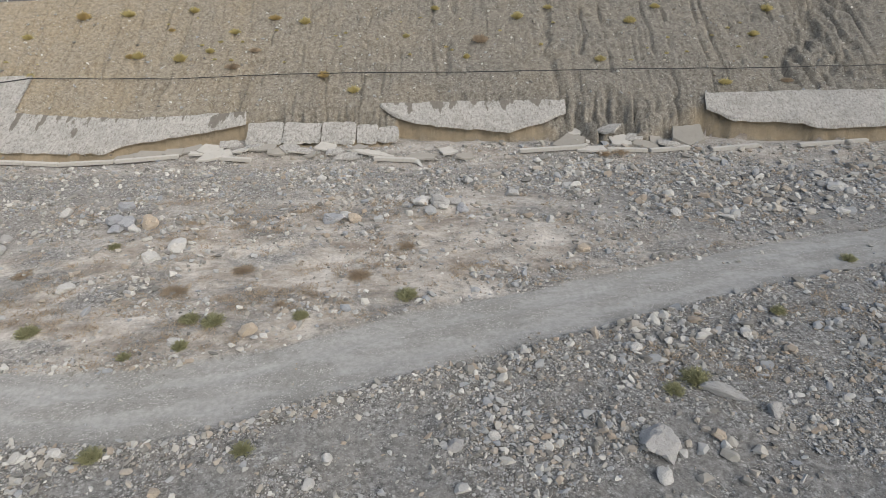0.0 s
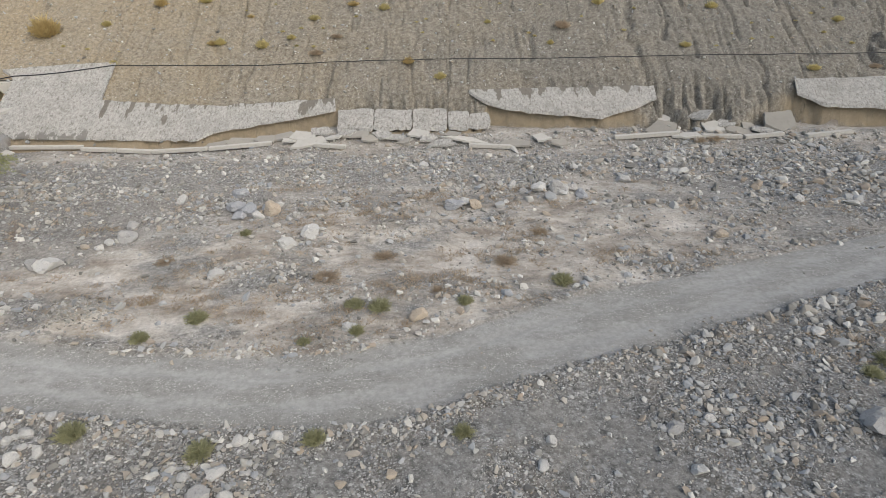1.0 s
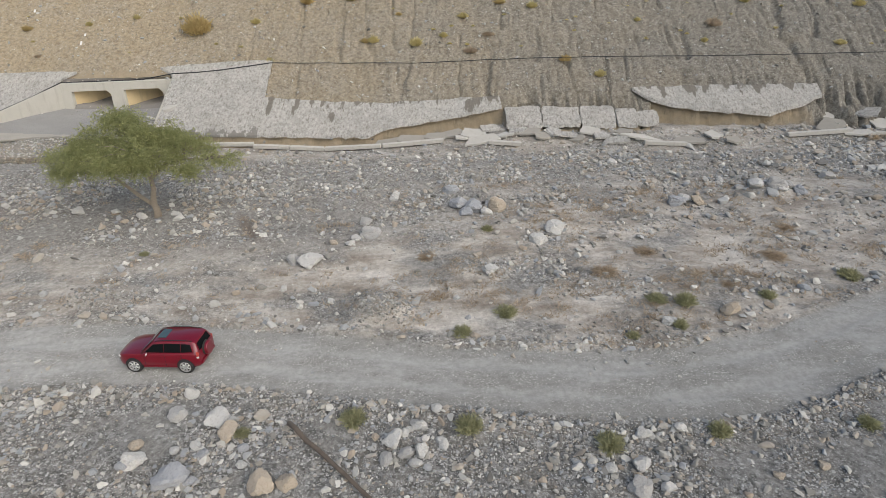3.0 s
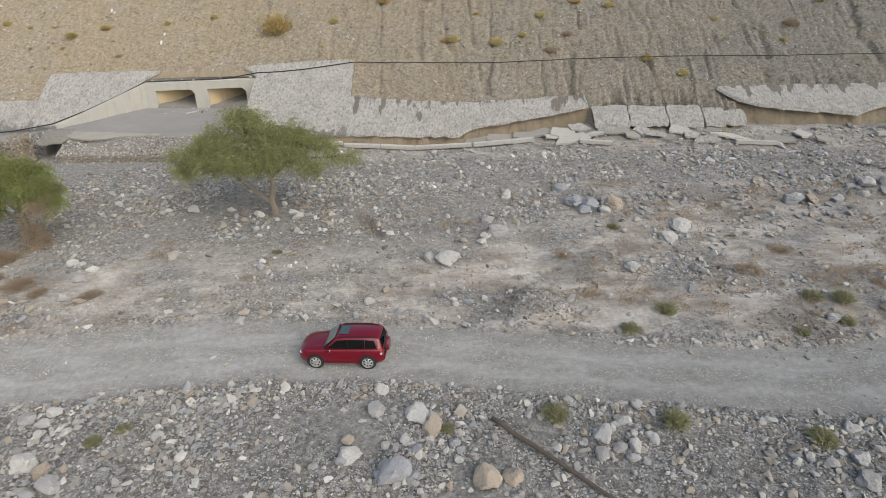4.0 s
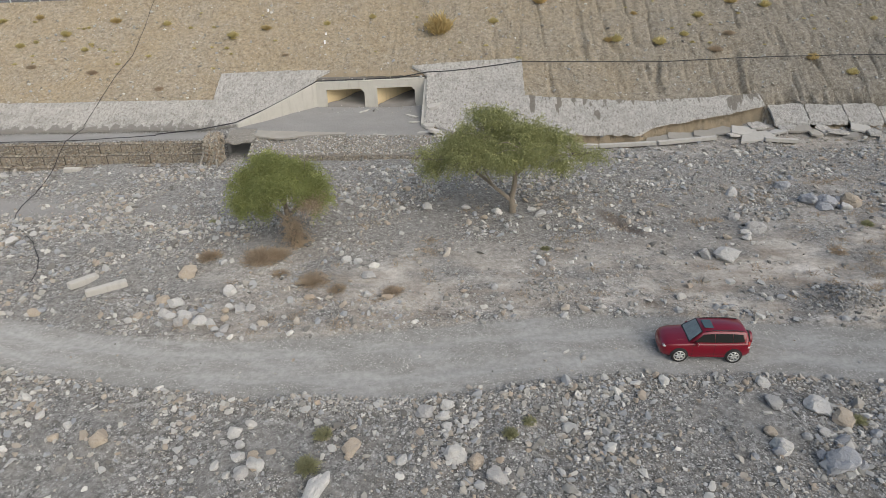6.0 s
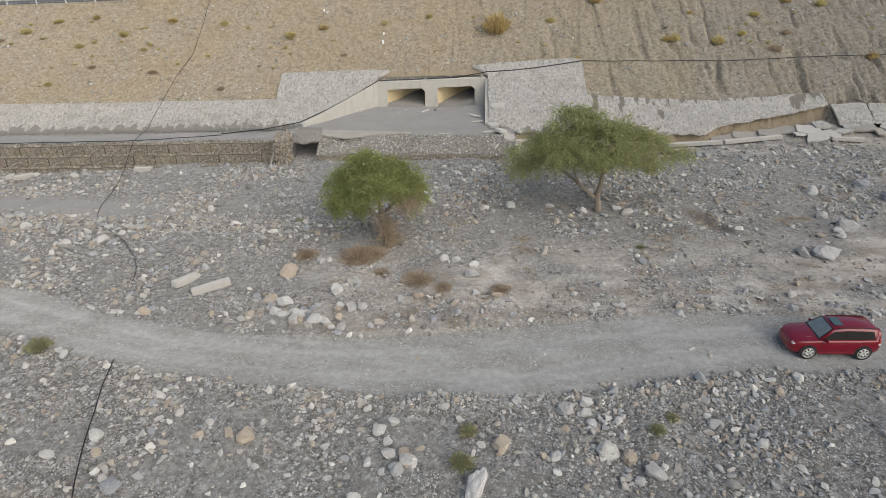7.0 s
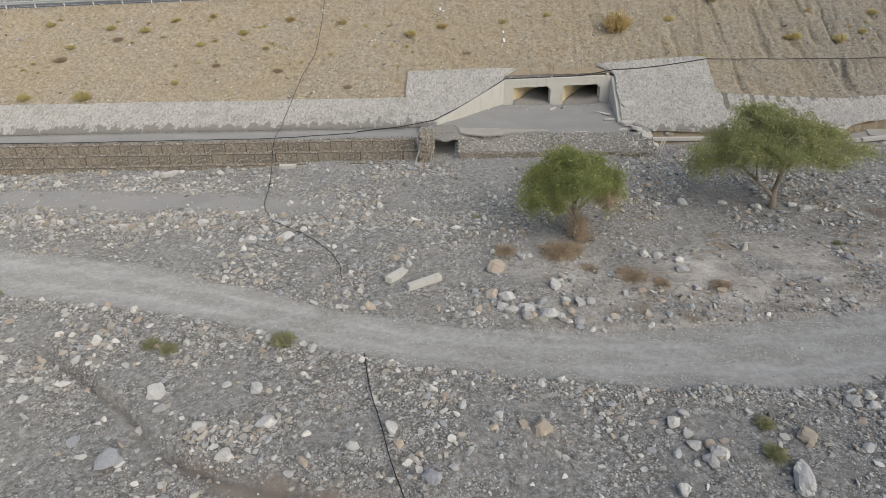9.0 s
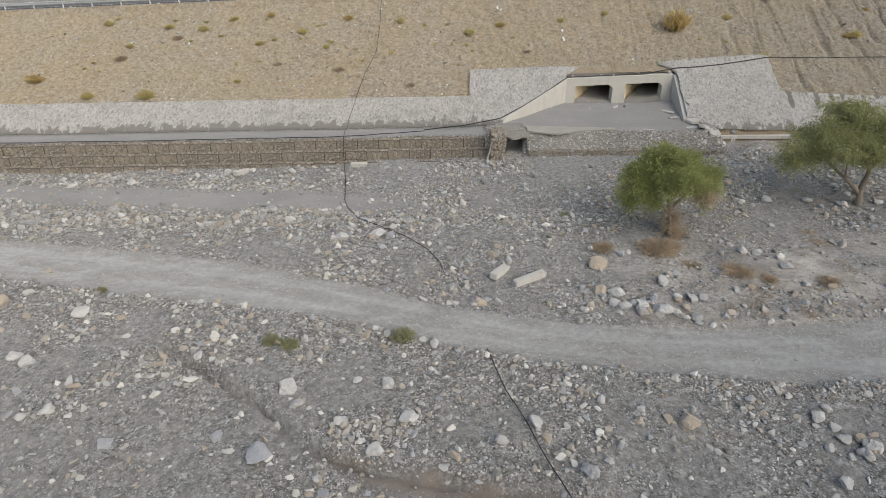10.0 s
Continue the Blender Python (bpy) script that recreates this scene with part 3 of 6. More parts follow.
def chipped(steps, rng, flats=11, wear=0.05):
    """A unit rock: a ball cut by random flats, with worn relief."""
    co, tris = BALLS[steps]
    n = rng.normal(size=(flats, 3))
    n /= np.linalg.norm(n, axis=1)[:, None]
    reach = rng.uniform(0.48, 0.82, flats)
    dot = co @ n.T
    r = np.where(dot > 0.05, reach / np.maximum(dot, 0.05), 9).min(1).clip(0.45, 1.0)
    if steps > 2:
        r = r + np.array([wear * noise.noise(Vector(c * 2.3) + Vector((0, flats, 0))) + 0.5 * wear * noise.noise(Vector(c * 6.5) + Vector((flats, 0, 0))) for c in co])
    else:
        r = r + rng.uniform(-wear, wear, len(co))
    return co * r[:, None], tris


def turns(rng, n, tip=0.5):
    """n random turns: any heading, tipped a little."""
    a, b, c = rng.uniform(0, 2 * np.pi, n), rng.normal(0, tip, n), rng.normal(0, tip, n)
    ca, sa, cb, sb, cc, sc = np.cos(a), np.sin(a), np.cos(b), np.sin(b), np.cos(c), np.sin(c)
    m = np.empty((n, 3, 3))
    m[:, 0] = np.stack([ca * cb, ca * sb * sc - sa * cc, ca * sb * cc + sa * sc], 1)
    m[:, 1] = np.stack([sa * cb, sa * sb * sc + ca * cc, sa * sb * cc - ca * sc], 1)
    m[:, 2] = np.stack([-sb, cb * sc, cb * cc], 1)
    return m


def scatter(name, x, y, r, material, label, category, seed, steps=1, sink=0.25, z=None):
    """Many loose stones as one mesh."""
    rng = np.random.RandomState(seed)
    z = land(x, y) if z is None else z
    shape = [shard(rng, 8 if steps == 1 else 15) for _ in range(10)] + [shard(rng, 12) for _ in range(8)] + [shard(rng, 6) for _ in range(8)]
    kind = rng.randint(0, 10, len(x))
    if steps == 1:
        kind = np.where(r > 0.085, rng.randint(10, 18, len(x)), np.where(r < 0.06, rng.randint(18, 26, len(x)), kind))
    all_co, all_f, base = [], [], 0
    for k, (co, tris) in enumerate(shape):
        w = np.where(kind == k)[0]
        if not len(w):
            continue
        size = r[w][:, None] * np.stack([rng.uniform(0.85, 1.5, len(w)), rng.uniform(0.65, 1.05, len(w)), rng.uniform(0.4, 0.85, len(w))], 1)
        p = np.einsum('nij,nvj->nvi', turns(rng, len(w), 0.35), co[None] * size[:, None])
        p += np.stack([x[w], y[w], z[w] + r[w] * (0.55 - sink)], 1)[:, None]
        all_co.append(p.reshape(-1, 3))
        all_f.append((tris[None] + (np.arange(len(w)) * len(co))[:, None, None] + base).reshape(-1, 3))
        base += len(w) * len(co)
    ob = from_arrays(name, np.concatenate(all_co), np.concatenate(all_f), material)
    return tagged(ob, label, category, kind="stuff")


def box_bm(size, centre=(0, 0, 0), bevel=0.0, bm=None):
    bm = bm or bmesh.new()
    made = bmesh.ops.create_cube(bm, size=1.0, matrix=Matrix.Translation(centre) @ Matrix.Diagonal((*size, 1)))
    if bevel:
        edges = list({e for v in made["verts"] for e in v.link_edges})
        bmesh.ops.bevel(bm, geom=edges, offset=bevel, segments=2, affect='EDGES')
    return bm


def tube_bm(points, radii, sides=8, bm=None):
    """A tapered tube along a line of points."""
    bm = bm or bmesh.new()
    rings = []
    for k, p in enumerate(points):
        p = Vector(p)
        way = (Vector(points[min(k + 1, len(points) - 1)]) - Vector(points[max(k - 1, 0)])).normalized()
        a = way.cross(Vector((0.13, 0.31, 0.94))).normalized()
        b = way.cross(a)
        r = radii[k] if hasattr(radii, "__len__") else radii
        rings.append([bm.verts.new(p + (a * math.cos(2 * math.pi * s / sides) + b * math.sin(2 * math.pi * s / sides)) * r) for s in range(sides)])
    for r0, r1 in zip(rings, rings[1:]):
        for s in range(sides):
            bm.faces.new((r0[s], r0[(s + 1) % sides], r1[(s + 1) % sides], r1[s])).smooth = True
    bm.faces.new(rings[0][::-1]), bm.faces.new(rings[-1])
    return bm


def empty(name, m, label, category, group="", kind=""):
    ob = new(name)
    ob.matrix_world = m
    return tagged(ob, label, category, group, kind)


def ragged(points, rng, step=0.7, jag=0.09):
    """A polygon with broken edges."""
    out = []
    for (ax, ay), (bx, by) in zip(points, points[1:] + points[:1]):
        n = max(1, int(math.hypot(bx - ax, by - ay) / step))
        for k in range(n):
            j = jag if k else 0
            out.append((ax + (bx - ax) * k / n + rng.uniform(-j, j), ay + (by - ay) * k / n + rng.uniform(-j, j)))
    return out


def plate_bm(points, height, thick):
    """A flat plate with an outline (x, y), its top at height(x, y)."""
    bm = bmesh.new()
    top = [bm.verts.new((x, y, height(x, y))) for x, y in points]
    low = [bm.verts.new((x, y - 0.45 * thick, height(x, y) - thick)) for x, y in points]
    f = bm.faces.new(top)
    bm.faces.new(low[::-1])
    for k in range(len(points)):
        j = (k + 1) % len(points)
        bm.faces.new((top[j], top[k], low[k], low[j]))
    bmesh.ops.recalc_face_normals(bm, faces=bm.faces)
    bmesh.ops.triangulate(bm, faces=[f for f in bm.faces if len(f.verts) > 4])
    return bm


# ---- slope lining ----
lining_rng = random.Random(4)


def lining(name, outline, label, lift=0.06, thick=0.24, jag=0.09, step=0.7, material=None):
    ob = part(name, plate_bm(ragged(outline, lining_rng, step, jag), lambda x, y: slope_plane(x, y) + lift, thick), material or M_LINING)
    return tagged(ob, label, "slope lining", kind="structure")


lining("slope_lining", [(-150.0, 58.15), (-74.3, 58.15), (-74.3, 61.35), (-150.0, 61.4)], "long pale stone-pitched strip along the embankment foot", jag=0.05, material=M_LINING_FOOT)
lining("slope_lining", [(-74.6, 58.2), (-71.6, 58.2), (-64.5, 63.25), (-64.3, 63.85), (-63.0, 64.7), (-68.0, 64.75), (-74.3, 64.5)],
       "pale stone-pitched apron beside the culvert wing wall", lift=0.085, jag=0.05, material=M_LINING_FOOT)
lining("slope_lining", [(-52.95, 58.5), (-50.2, 57.25), (-42.85, 57.0), (-42.85, 65.8), (-48.0, 65.6), (-54.4, 65.1), (-53.2, 64.4), (-52.8, 63.9)],
       "tall pale stone-pitched apron beside the culvert mouth", lift=0.085, jag=0.06, material=M_APRON)
lining("slope_lining", [(-43.0, 57.0), (-37.4, 56.85), (-32.1, 56.75), (-31.0, 57.4), (-28.9, 57.95), (-25.6, 58.45), (-22.9, 58.9), (-20.7, 59.45), (-19.3, 59.75),
                        (-19.5, 60.95), (-25.7, 60.6), (-31.3, 60.35), (-36.9, 60.7), (-43.0, 61.2)],
       "long broken lining slab undercut along its lower edge", jag=0.12, material=M_LINING_LONG)
panel_rng = random.Random(6)
for x0, x1, y0, y1 in ((-19.0, -15.6, 57.6, 59.75), (-15.4, -11.9, 57.7, 59.6), (-11.7, -8.5, 57.55, 59.6), (-8.3, -6.35, 57.65, 59.3), (-6.15, -4.4, 57.75, 59.1)):
    lean = [panel_rng.uniform(-0.16, 0.16) for _ in range(5)]
    outline = [(x0 - 0.06 + lean[0], y0 + 0.12), (x0 + 0.15, y0), (x1 - 0.1, y0 - 0.05), (x1 + 0.06 + lean[1] * 0.5, y0 + 0.2), (x1 + 0.05, y1 - 0.12), (x1 - 0.15, y1 + lean[2]), (x0 + 0.12, y1 + lean[3]), (x0 - 0.05, y1 - 0.15)]
    lining("lining_panel", outline, "square cracked concrete panel fallen low on the slope", lift=panel_rng.uniform(-0.08, 0.06), thick=0.3, jag=0.09, step=0.4)
lining("lining_slab", [(-6.3, 61.6), (-4.5, 60.2), (-2.0, 59.45), (1.7, 58.95), (6.4, 58.35), (8.9, 59.2), (12.1, 60.4), (12.1, 61.75)],
       "hanging broken concrete slab with washed-out soil beneath", lift=0.12, thick=0.3, jag=0.12, material=M_LINING_HIGH)
lining("lining_slab", [(26.2, 62.3), (25.9, 60.7), (28.3, 59.25), (34.7, 58.95), (36.1, 58.35), (44.0, 58.5), (75.0, 58.6), (75.0, 62.4), (44.3, 62.35)],
       "wide pale lining slab overhanging an eroded bank", lift=0.12, thick=0.3, jag=0.12)


def loose_plate(name, x, y, w, d, thick, heading, tip, lean, label, lift=0.0, material=None):
    """A broken plate of concrete lying at a tilt."""
    rng = random.Random(int(x * 31 + y * 7))
    outline = ragged([(-w / 2, -d / 2 * rng.uniform(0.2, 1)), (w / 6 * rng.uniform(-1, 1), -d / 2), (w / 2, -d / 2 * rng.uniform(0.1, 1)), (w / 2 * rng.uniform(0.5, 1), d / 2), (-w / 2 * rng.uniform(0.4, 1), d / 2 * rng.uniform(0.6, 1))], rng, 0.35, 0.07)
    bm = plate_bm(outline, lambda a, b: thick, thick)
    ob = part(name, bm, material or M_CONCRETE)
    ob.matrix_world = pose(x, y, at(x, y) + lift, tip, lean, heading)
    return tagged(ob, label, "concrete slab", "broken slabs along the slope foot")


loose_plate("leaning_slab", 23.7, 58.7, 3.2, 2.7, 0.3, 4, 34, 3, "thick square concrete block tipped against the bank", lift=0.5, material=M_BLOCK)
slab_rng = random.Random(12)
for x, y, w, d, h in ((-27.5, 57.0, 3.4, 1.3, 5), (-24.2, 57.6, 2.6, 1.2, 9), (-22.0, 57.0, 2.2, 1.3, -12), (-20.4, 57.9, 1.9, 1.0, 20), (-21.4, 55.9, 3.0, 1.0, 6),
                      (-17.2, 56.9, 2.4, 0.9, -6), (-13.2, 56.5, 2.8, 1.1, 10), (-11.0, 56.8, 1.8, 1.0, -15), (-9.0, 55.3, 2.2, 0.9, 4), (-15.6, 56.2, 1.8, 0.8, 30),
                      (-6.6, 56.0, 3.6, 0.9, 2), (-2.0, 55.6, 2.4, 1.1, -20), (2.0, 55.4, 1.6, 0.9, 14), (12.4, 58.0, 2.0, 1.5, -25), (13.0, 60.1, 1.2, 1.0, 30),
                      (17.0, 57.9, 1.8, 1.4, 12), (18.4, 58.3, 1.5, 1.3, -30), (19.4, 57.4, 2.4, 0.9, -6), (14.0, 56.2, 2.4, 0.8, -3), (-30.3, 56.7, 2.6, 0.9, 3), (-25.8, 57.1, 1.8, 1.2, -8), (-23.2, 56.5, 1.6, 0.7, 25), (-19.1, 56.4, 1.5, 1.1, -35), (-18.0, 57.3, 1.7, 1.3, 14), (-14.6, 57.0, 1.5, 1.2, 50), (-12.4, 55.9, 1.2, 0.8, -28),
                      (-10.2, 56.1, 1.6, 1.0, 22), (-7.9, 56.8, 1.3, 0.8, -40), (0.4, 56.4, 1.5, 1.1, 35), (13.4, 58.9, 1.9, 1.6, 40), (11.4, 57.3, 1.6, 1.2, -12), (16.1, 58.8, 1.7, 1.5, -48), (20.6, 58.2, 1.6, 1.0, 16), (21.6, 57.3, 1.9, 0.9, -8)):
    loose_plate("broken_slab", x, y, w * 1.15, d * 1.25, 0.15, h, slab_rng.uniform(3, 24), slab_rng.uniform(-10, 10), "cracked grey concrete slab fallen at the slope foot", lift=0.2, material=slab_rng.choice((M_LINING, M_BLOCK, M_BLOCK, M_CONCRETE)))


def beam(x0, y0, x1, y1, label, width=0.5, lift=0.16, tilt=0.0):
    """A length of concrete kerb beam."""
    a, b = Vector((x0, y0, at(x0, y0) + lift)), Vector((x1, y1, at(x1, y1) + lift + tilt))
    bm = box_bm(((b - a).length, width, 0.32), bevel=0.03)
    for v in bm.verts:
        v.co += Vector((0, 0.05 * noise.noise(v.co * 0.8), 0.03 * noise.noise(v.co * 1.3 + Vector((9, 0, 0)))))
    ob = part("kerb_beam", bm, M_CONCRETE)
    way = b - a
    ob.matrix_world = Matrix.Translation((a + b) / 2 + Vector((0, 0, 0.1))) @ Matrix.Rotation(math.atan2(way.y, way.x), 4, 'Z') @ Matrix.Rotation(-math.atan2(way.z, way.xy.length), 4, 'Y')
    return tagged(ob, label, "kerb beam", "kerb beams along the slope foot")


for x0, y0, x1, y1 in ((-50.4, 57.0, -43.2, 56.7), (-43.0, 56.05, -39.6, 55.95), (-39.5, 55.9, -36.3, 55.8), (-36.2, 55.8, -30.9, 55.5), (-30.7, 55.55, -25.0, 56.2),
                       (-20.8, 55.3, -17.8, 55.0), (-6.4, 55.0, -2.4, 55.0), (7.2, 56.0, 13.4, 56.5), (15.4, 56.1, 19.2, 56.2), (19.5, 56.2, 23.3, 56.7), (25.3, 56.3, 30.0, 57.1), (33.8, 57.0, 41.0, 58.2)):
    beam(x0, y0, x1, y1, "long pale concrete kerb beam lying loose in debris")

# ---- culvert ----
FACE = pose(-64.3, 63.15, 0, 0, 0, 3.5)
culvert = empty("culvert", Matrix.Identity(4), "twin box culvert of pale concrete half choked with silt", "culvert", kind="structure")
TOP = lambda u: 4.70 + 0.028 * u
SOFFIT = lambda u: 3.90 + 0.026 * u
OPENINGS = ((1.05, 4.97), (6.30, 10.25))


def prism(points, y0, y1):
    """An upright plate from an outline (x, z)."""
    bm = bmesh.new()
    a = [bm.verts.new((u, y0, z)) for u, z in points]
    b = [bm.verts.new((u, y1, z)) for u, z in points]
    bm.faces.new(a), bm.faces.new(b[::-1])
    for k in range(len(points)):
        j = (k + 1) % len(points)
        bm.faces.new((a[j], a[k], b[k], b[j]))
    bmesh.ops.recalc_face_normals(bm, faces=bm.faces)
    return bm


def set_in(ob, m):
    ob.matrix_world = m
    return ob


h = 0.38
head = [(0, 0.4), (1.05, 0.4), (1.05, SOFFIT(1.05)), (4.97 - h, SOFFIT(4.97)), (4.97, SOFFIT(4.97) - h), (4.97, 0.4), (6.3, 0.4), (6.3, SOFFIT(6.3)),
        (10.25 - h, SOFFIT(10.25)), (10.25, SOFFIT(10.25) - h), (10.25, 0.4), (11.3, 0.4), (11.3, TOP(11.3)), (0, TOP(0))]
bm = prism(head, 0.0, 1.05)
bmesh.ops.triangulate(bm, faces=[f for f in bm.faces if len(f.verts) > 4])
set_in(part("headwall", bm, M_CULVERT, culvert, "pale cast concrete headwall"), FACE)
set_in(part("soil_backing", prism([(-0.1, 4.5), (11.4, 4.8), (11.4, 5.22), (-0.1, 5.03)], 0.82, 1.12), M_SILT, culvert, "dusty soil packed behind the headwall"), FACE)
for k in range(2):
    u0, u1 = OPENINGS[k]
    s, deep = 0.62, 16.0
    for name, pts, material in (("barrel_wall", ((u0, 0.5, 0.4), (u0 + s * deep, deep, 0.4), (u0 + s * deep, deep, 4.4), (u0, 0.5, 4.4)), M_TAN),
                                ("barrel_wall", ((u1, 0.5, 0.4), (u1 + s * deep, deep, 0.4), (u1 + s * deep, deep, 4.4), (u1, 0.5, 4.4)), M_CULVERT),
                                ("barrel_roof", ((u0 - 0.3, 0.5, SOFFIT(u0)), (u1 + 0.3, 0.5, SOFFIT(u1)), (u1 + 0.3 + s * deep, deep, 4.1), (u0 - 0.3 + s * deep, deep, 4.1)), M_CULVERT),
                                ("barrel_end", ((u0 - 0.5 + s * deep, deep, 0.4), (u1 + 0.5 + s * deep, deep, 0.4), (u1 + 0.5 + s * deep, deep, 4.4), (u0 - 0.5 + s * deep, deep, 4.4)), M_CULVERT)):
        bm = bmesh.new()
        f = bm.faces.new([bm.verts.new(p) for p in pts])
        out = Vector((-1, 0, 0)) if name == "barrel_wall" and pts[0][0] == u0 else Vector((1, 0, 0)) if name == "barrel_wall" else Vector((0, 0, 1)) if name == "barrel_roof" else Vector((0, 1, 0))
        made = bmesh.ops.extrude_face_region(bm, geom=[f])
        bmesh.ops.translate(bm, vec=out * 0.3, verts=[v for v in made["geom"] if isinstance(v, bmesh.types.BMVert)])
        bmesh.ops.recalc_face_normals(bm, faces=bm.faces)
        set_in(part(name, bm, material, culvert), FACE)
    # silt lying in the barrel
    n = 24
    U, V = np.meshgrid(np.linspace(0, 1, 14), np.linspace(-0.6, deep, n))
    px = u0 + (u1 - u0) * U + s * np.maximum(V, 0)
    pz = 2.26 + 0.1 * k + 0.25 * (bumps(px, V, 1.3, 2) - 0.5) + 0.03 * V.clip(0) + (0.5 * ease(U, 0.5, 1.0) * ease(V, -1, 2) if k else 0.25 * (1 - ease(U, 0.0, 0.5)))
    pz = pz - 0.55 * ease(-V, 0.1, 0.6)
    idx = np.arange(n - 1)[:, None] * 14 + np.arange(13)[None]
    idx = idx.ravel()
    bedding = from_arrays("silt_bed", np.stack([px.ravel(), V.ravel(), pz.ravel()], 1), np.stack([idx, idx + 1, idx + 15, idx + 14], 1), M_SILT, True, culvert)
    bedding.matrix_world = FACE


def wing(name, a, za, b, zb, out, label):
    """A wing wall from the face down to the ground."""
    bm = bmesh.new()
    a, b, out = Vector(a), Vector(b), Vector(out)
    low = 0.3
    ring = [(*a, low), (*b, low), (*b, zb), (*a, za)]
    front = [bm.verts.new(p) for p in ring]
    back = [bm.verts.new((p[0] + out.x, p[1] + out.y, p[2])) for p in ring]
    bm.faces.new(front), bm.faces.new(back[::-1])
    for k in range(4):
        bm.faces.new((front[(k + 1) % 4], front[k], back[k], back[(k + 1) % 4]))
    bmesh.ops.recalc_face_normals(bm, faces=bm.faces)
    bmesh.ops.bevel(bm, geom=bm.edges[:], offset=0.02, segments=1, affect='EDGES')
    part(name, bm, M_CULVERT, culvert, label)


wing("wing_wall", (-64.28, 63.16), TOP(0) - 0.03, (-71.2, 58.05), 1.75, (-0.35, 0.32), "long sloping wing wall")
wing("wing_wall", (-53.03, 63.85), TOP(11.3) - 0.03, (-53.3, 58.4), 1.75, (0.42, 0.0), "short steep wing wall")

# stone-pitched spillway below the outlet
sx, sy = np.meshgrid(np.linspace(-69.2, -50.9, 74), np.concatenate([[53.36, 53.4], np.linspace(53.45, 56.15, 22)]))
sz = np.interp(sy, (53.38, 53.42, 56.0, 56.2), (-1.2, 0.12, 1.22, 1.24)) + 0.14 * (bumps(sx, sy, 0.6, 2) - 0.5) + 0.25 * (bumps(sx, sy * 0.3, 2.4, 5) - 0.5)
k = sx.shape[1]
idx = (np.arange(sx.shape[0] - 1)[:, None] * k + np.arange(k - 1)[None]).ravel()
apron = from_arrays("spillway_apron", np.stack([sx.ravel(), sy.ravel(), sz.ravel()], 1), np.stack([idx, idx + 1, idx + k + 1, idx + k], 1), M_PITCHED)
apron.modifiers.new("thickness", 'SOLIDIFY').thickness = 0.3
tagged(apron, "rough stone-pitched spillway face below the culvert outlet", "spillway", kind="structure")
for x, y, w, d, hd in ((-67.6, 56.4, 2.4, 0.9, 8), (-65.0, 56.1, 2.0, 0.7, -9), (-57.2, 56.4, 1.3, 0.4, -12), (-52.6, 57.0, 2.2, 0.8, 18), (-51.6, 56.4, 1.3, 0.9, 40), (-59.2, 61.9, 1.9, 0.3, 55), (-54.3, 60.5, 1.4, 0.6, -40), (-54.0, 59.2, 1.2, 0.5, 20)):
    loose_plate("lip_slab", x, y, w, d, 0.09, hd, -4, 1, "thin broken concrete lip on the outlet edge", lift=0.0)

crust = part("outlet_lip", plate_bm(ragged([(-69.0, 55.75), (-67.9, 55.35), (-66.6, 55.0), (-65.2, 55.2), (-64.0, 55.75), (-62.4, 56.0), (-60.5, 56.05), (-60.4, 56.5), (-63.2, 56.7), (-66.0, 56.9), (-69.1, 57.2)], random.Random(8), 0.35, 0.1), lambda x, y: 1.36 + 0.07 * (y - 56), 0.13), M_BLOCK)
tagged(crust, "thin undercut concrete lip along the culvert outlet", "concrete lip", kind="structure")
for x, y, w, d, hd in ((-52.0, 60.3, 1.6, 0.9, 30), (-52.5, 58.0, 1.2, 0.8, -25), (-51.9, 56.8, 1.5, 1.1, 60), (-51.2, 55.6, 1.1, 0.9, 10), (-52.6, 54.6, 0.9, 0.8, -40), (-50.2, 55.9, 1.2, 0.8, 75)):
    loose_plate("rubble_slab", x, y, w, d, 0.24, hd, slab_rng.uniform(5, 30), slab_rng.uniform(-15, 15), "chunk of broken concrete beside the culvert wing", lift=0.1)
for k in range(2):
    x, y = -50.9 + 0.28 * k, 53.1 + 0.1 * k
    bm = tube_bm([(x, y, at(x, y) - 0.1), (x + 0.45, y + 0.5, at(x, y) + 0.75), (x + 0.8, y + 0.8, at(x, y) + 1.55)], 0.06, 7)
    tagged(part("bent_post", bm, M_CONCRETE), "thin pale bent post leaning by the spillway", "post")

ap_rng = np.random.RandomState(8)
ax, ay = ap_rng.uniform(-69.1, -51.0, 2200), ap_rng.uniform(53.5, 56.0, 2200)
scatter("pitching_stones", ax, ay, ap_rng.uniform(0.06, 0.13, 2200), M_RUBBLE, "rough stones set in the spillway face", "stones", 12, z=np.interp(ay, (53.42, 56.0), (0.16, 1.24)))
ax, az_ = ap_rng.uniform(-69.1, -51.0, 1500), ap_rng.uniform(-1.0, 0.1, 1500)
scatter("step_stones", ax, np.full(1500, 53.36), ap_rng.uniform(0.08, 0.15, 1500), M_GABION, "dark stones packed in the step below the spillway", "stones", 13, z=az_)

# ---- gabion wall ----
gabion_wall = empty("gabion_wall", Matrix.Identity(4), "three stepped tiers of stone-filled wire gabions", "gabion wall", kind="structure")
TIERS = ((52.75, -1.45), (53.5, -0.62), (54.25, 0.2))


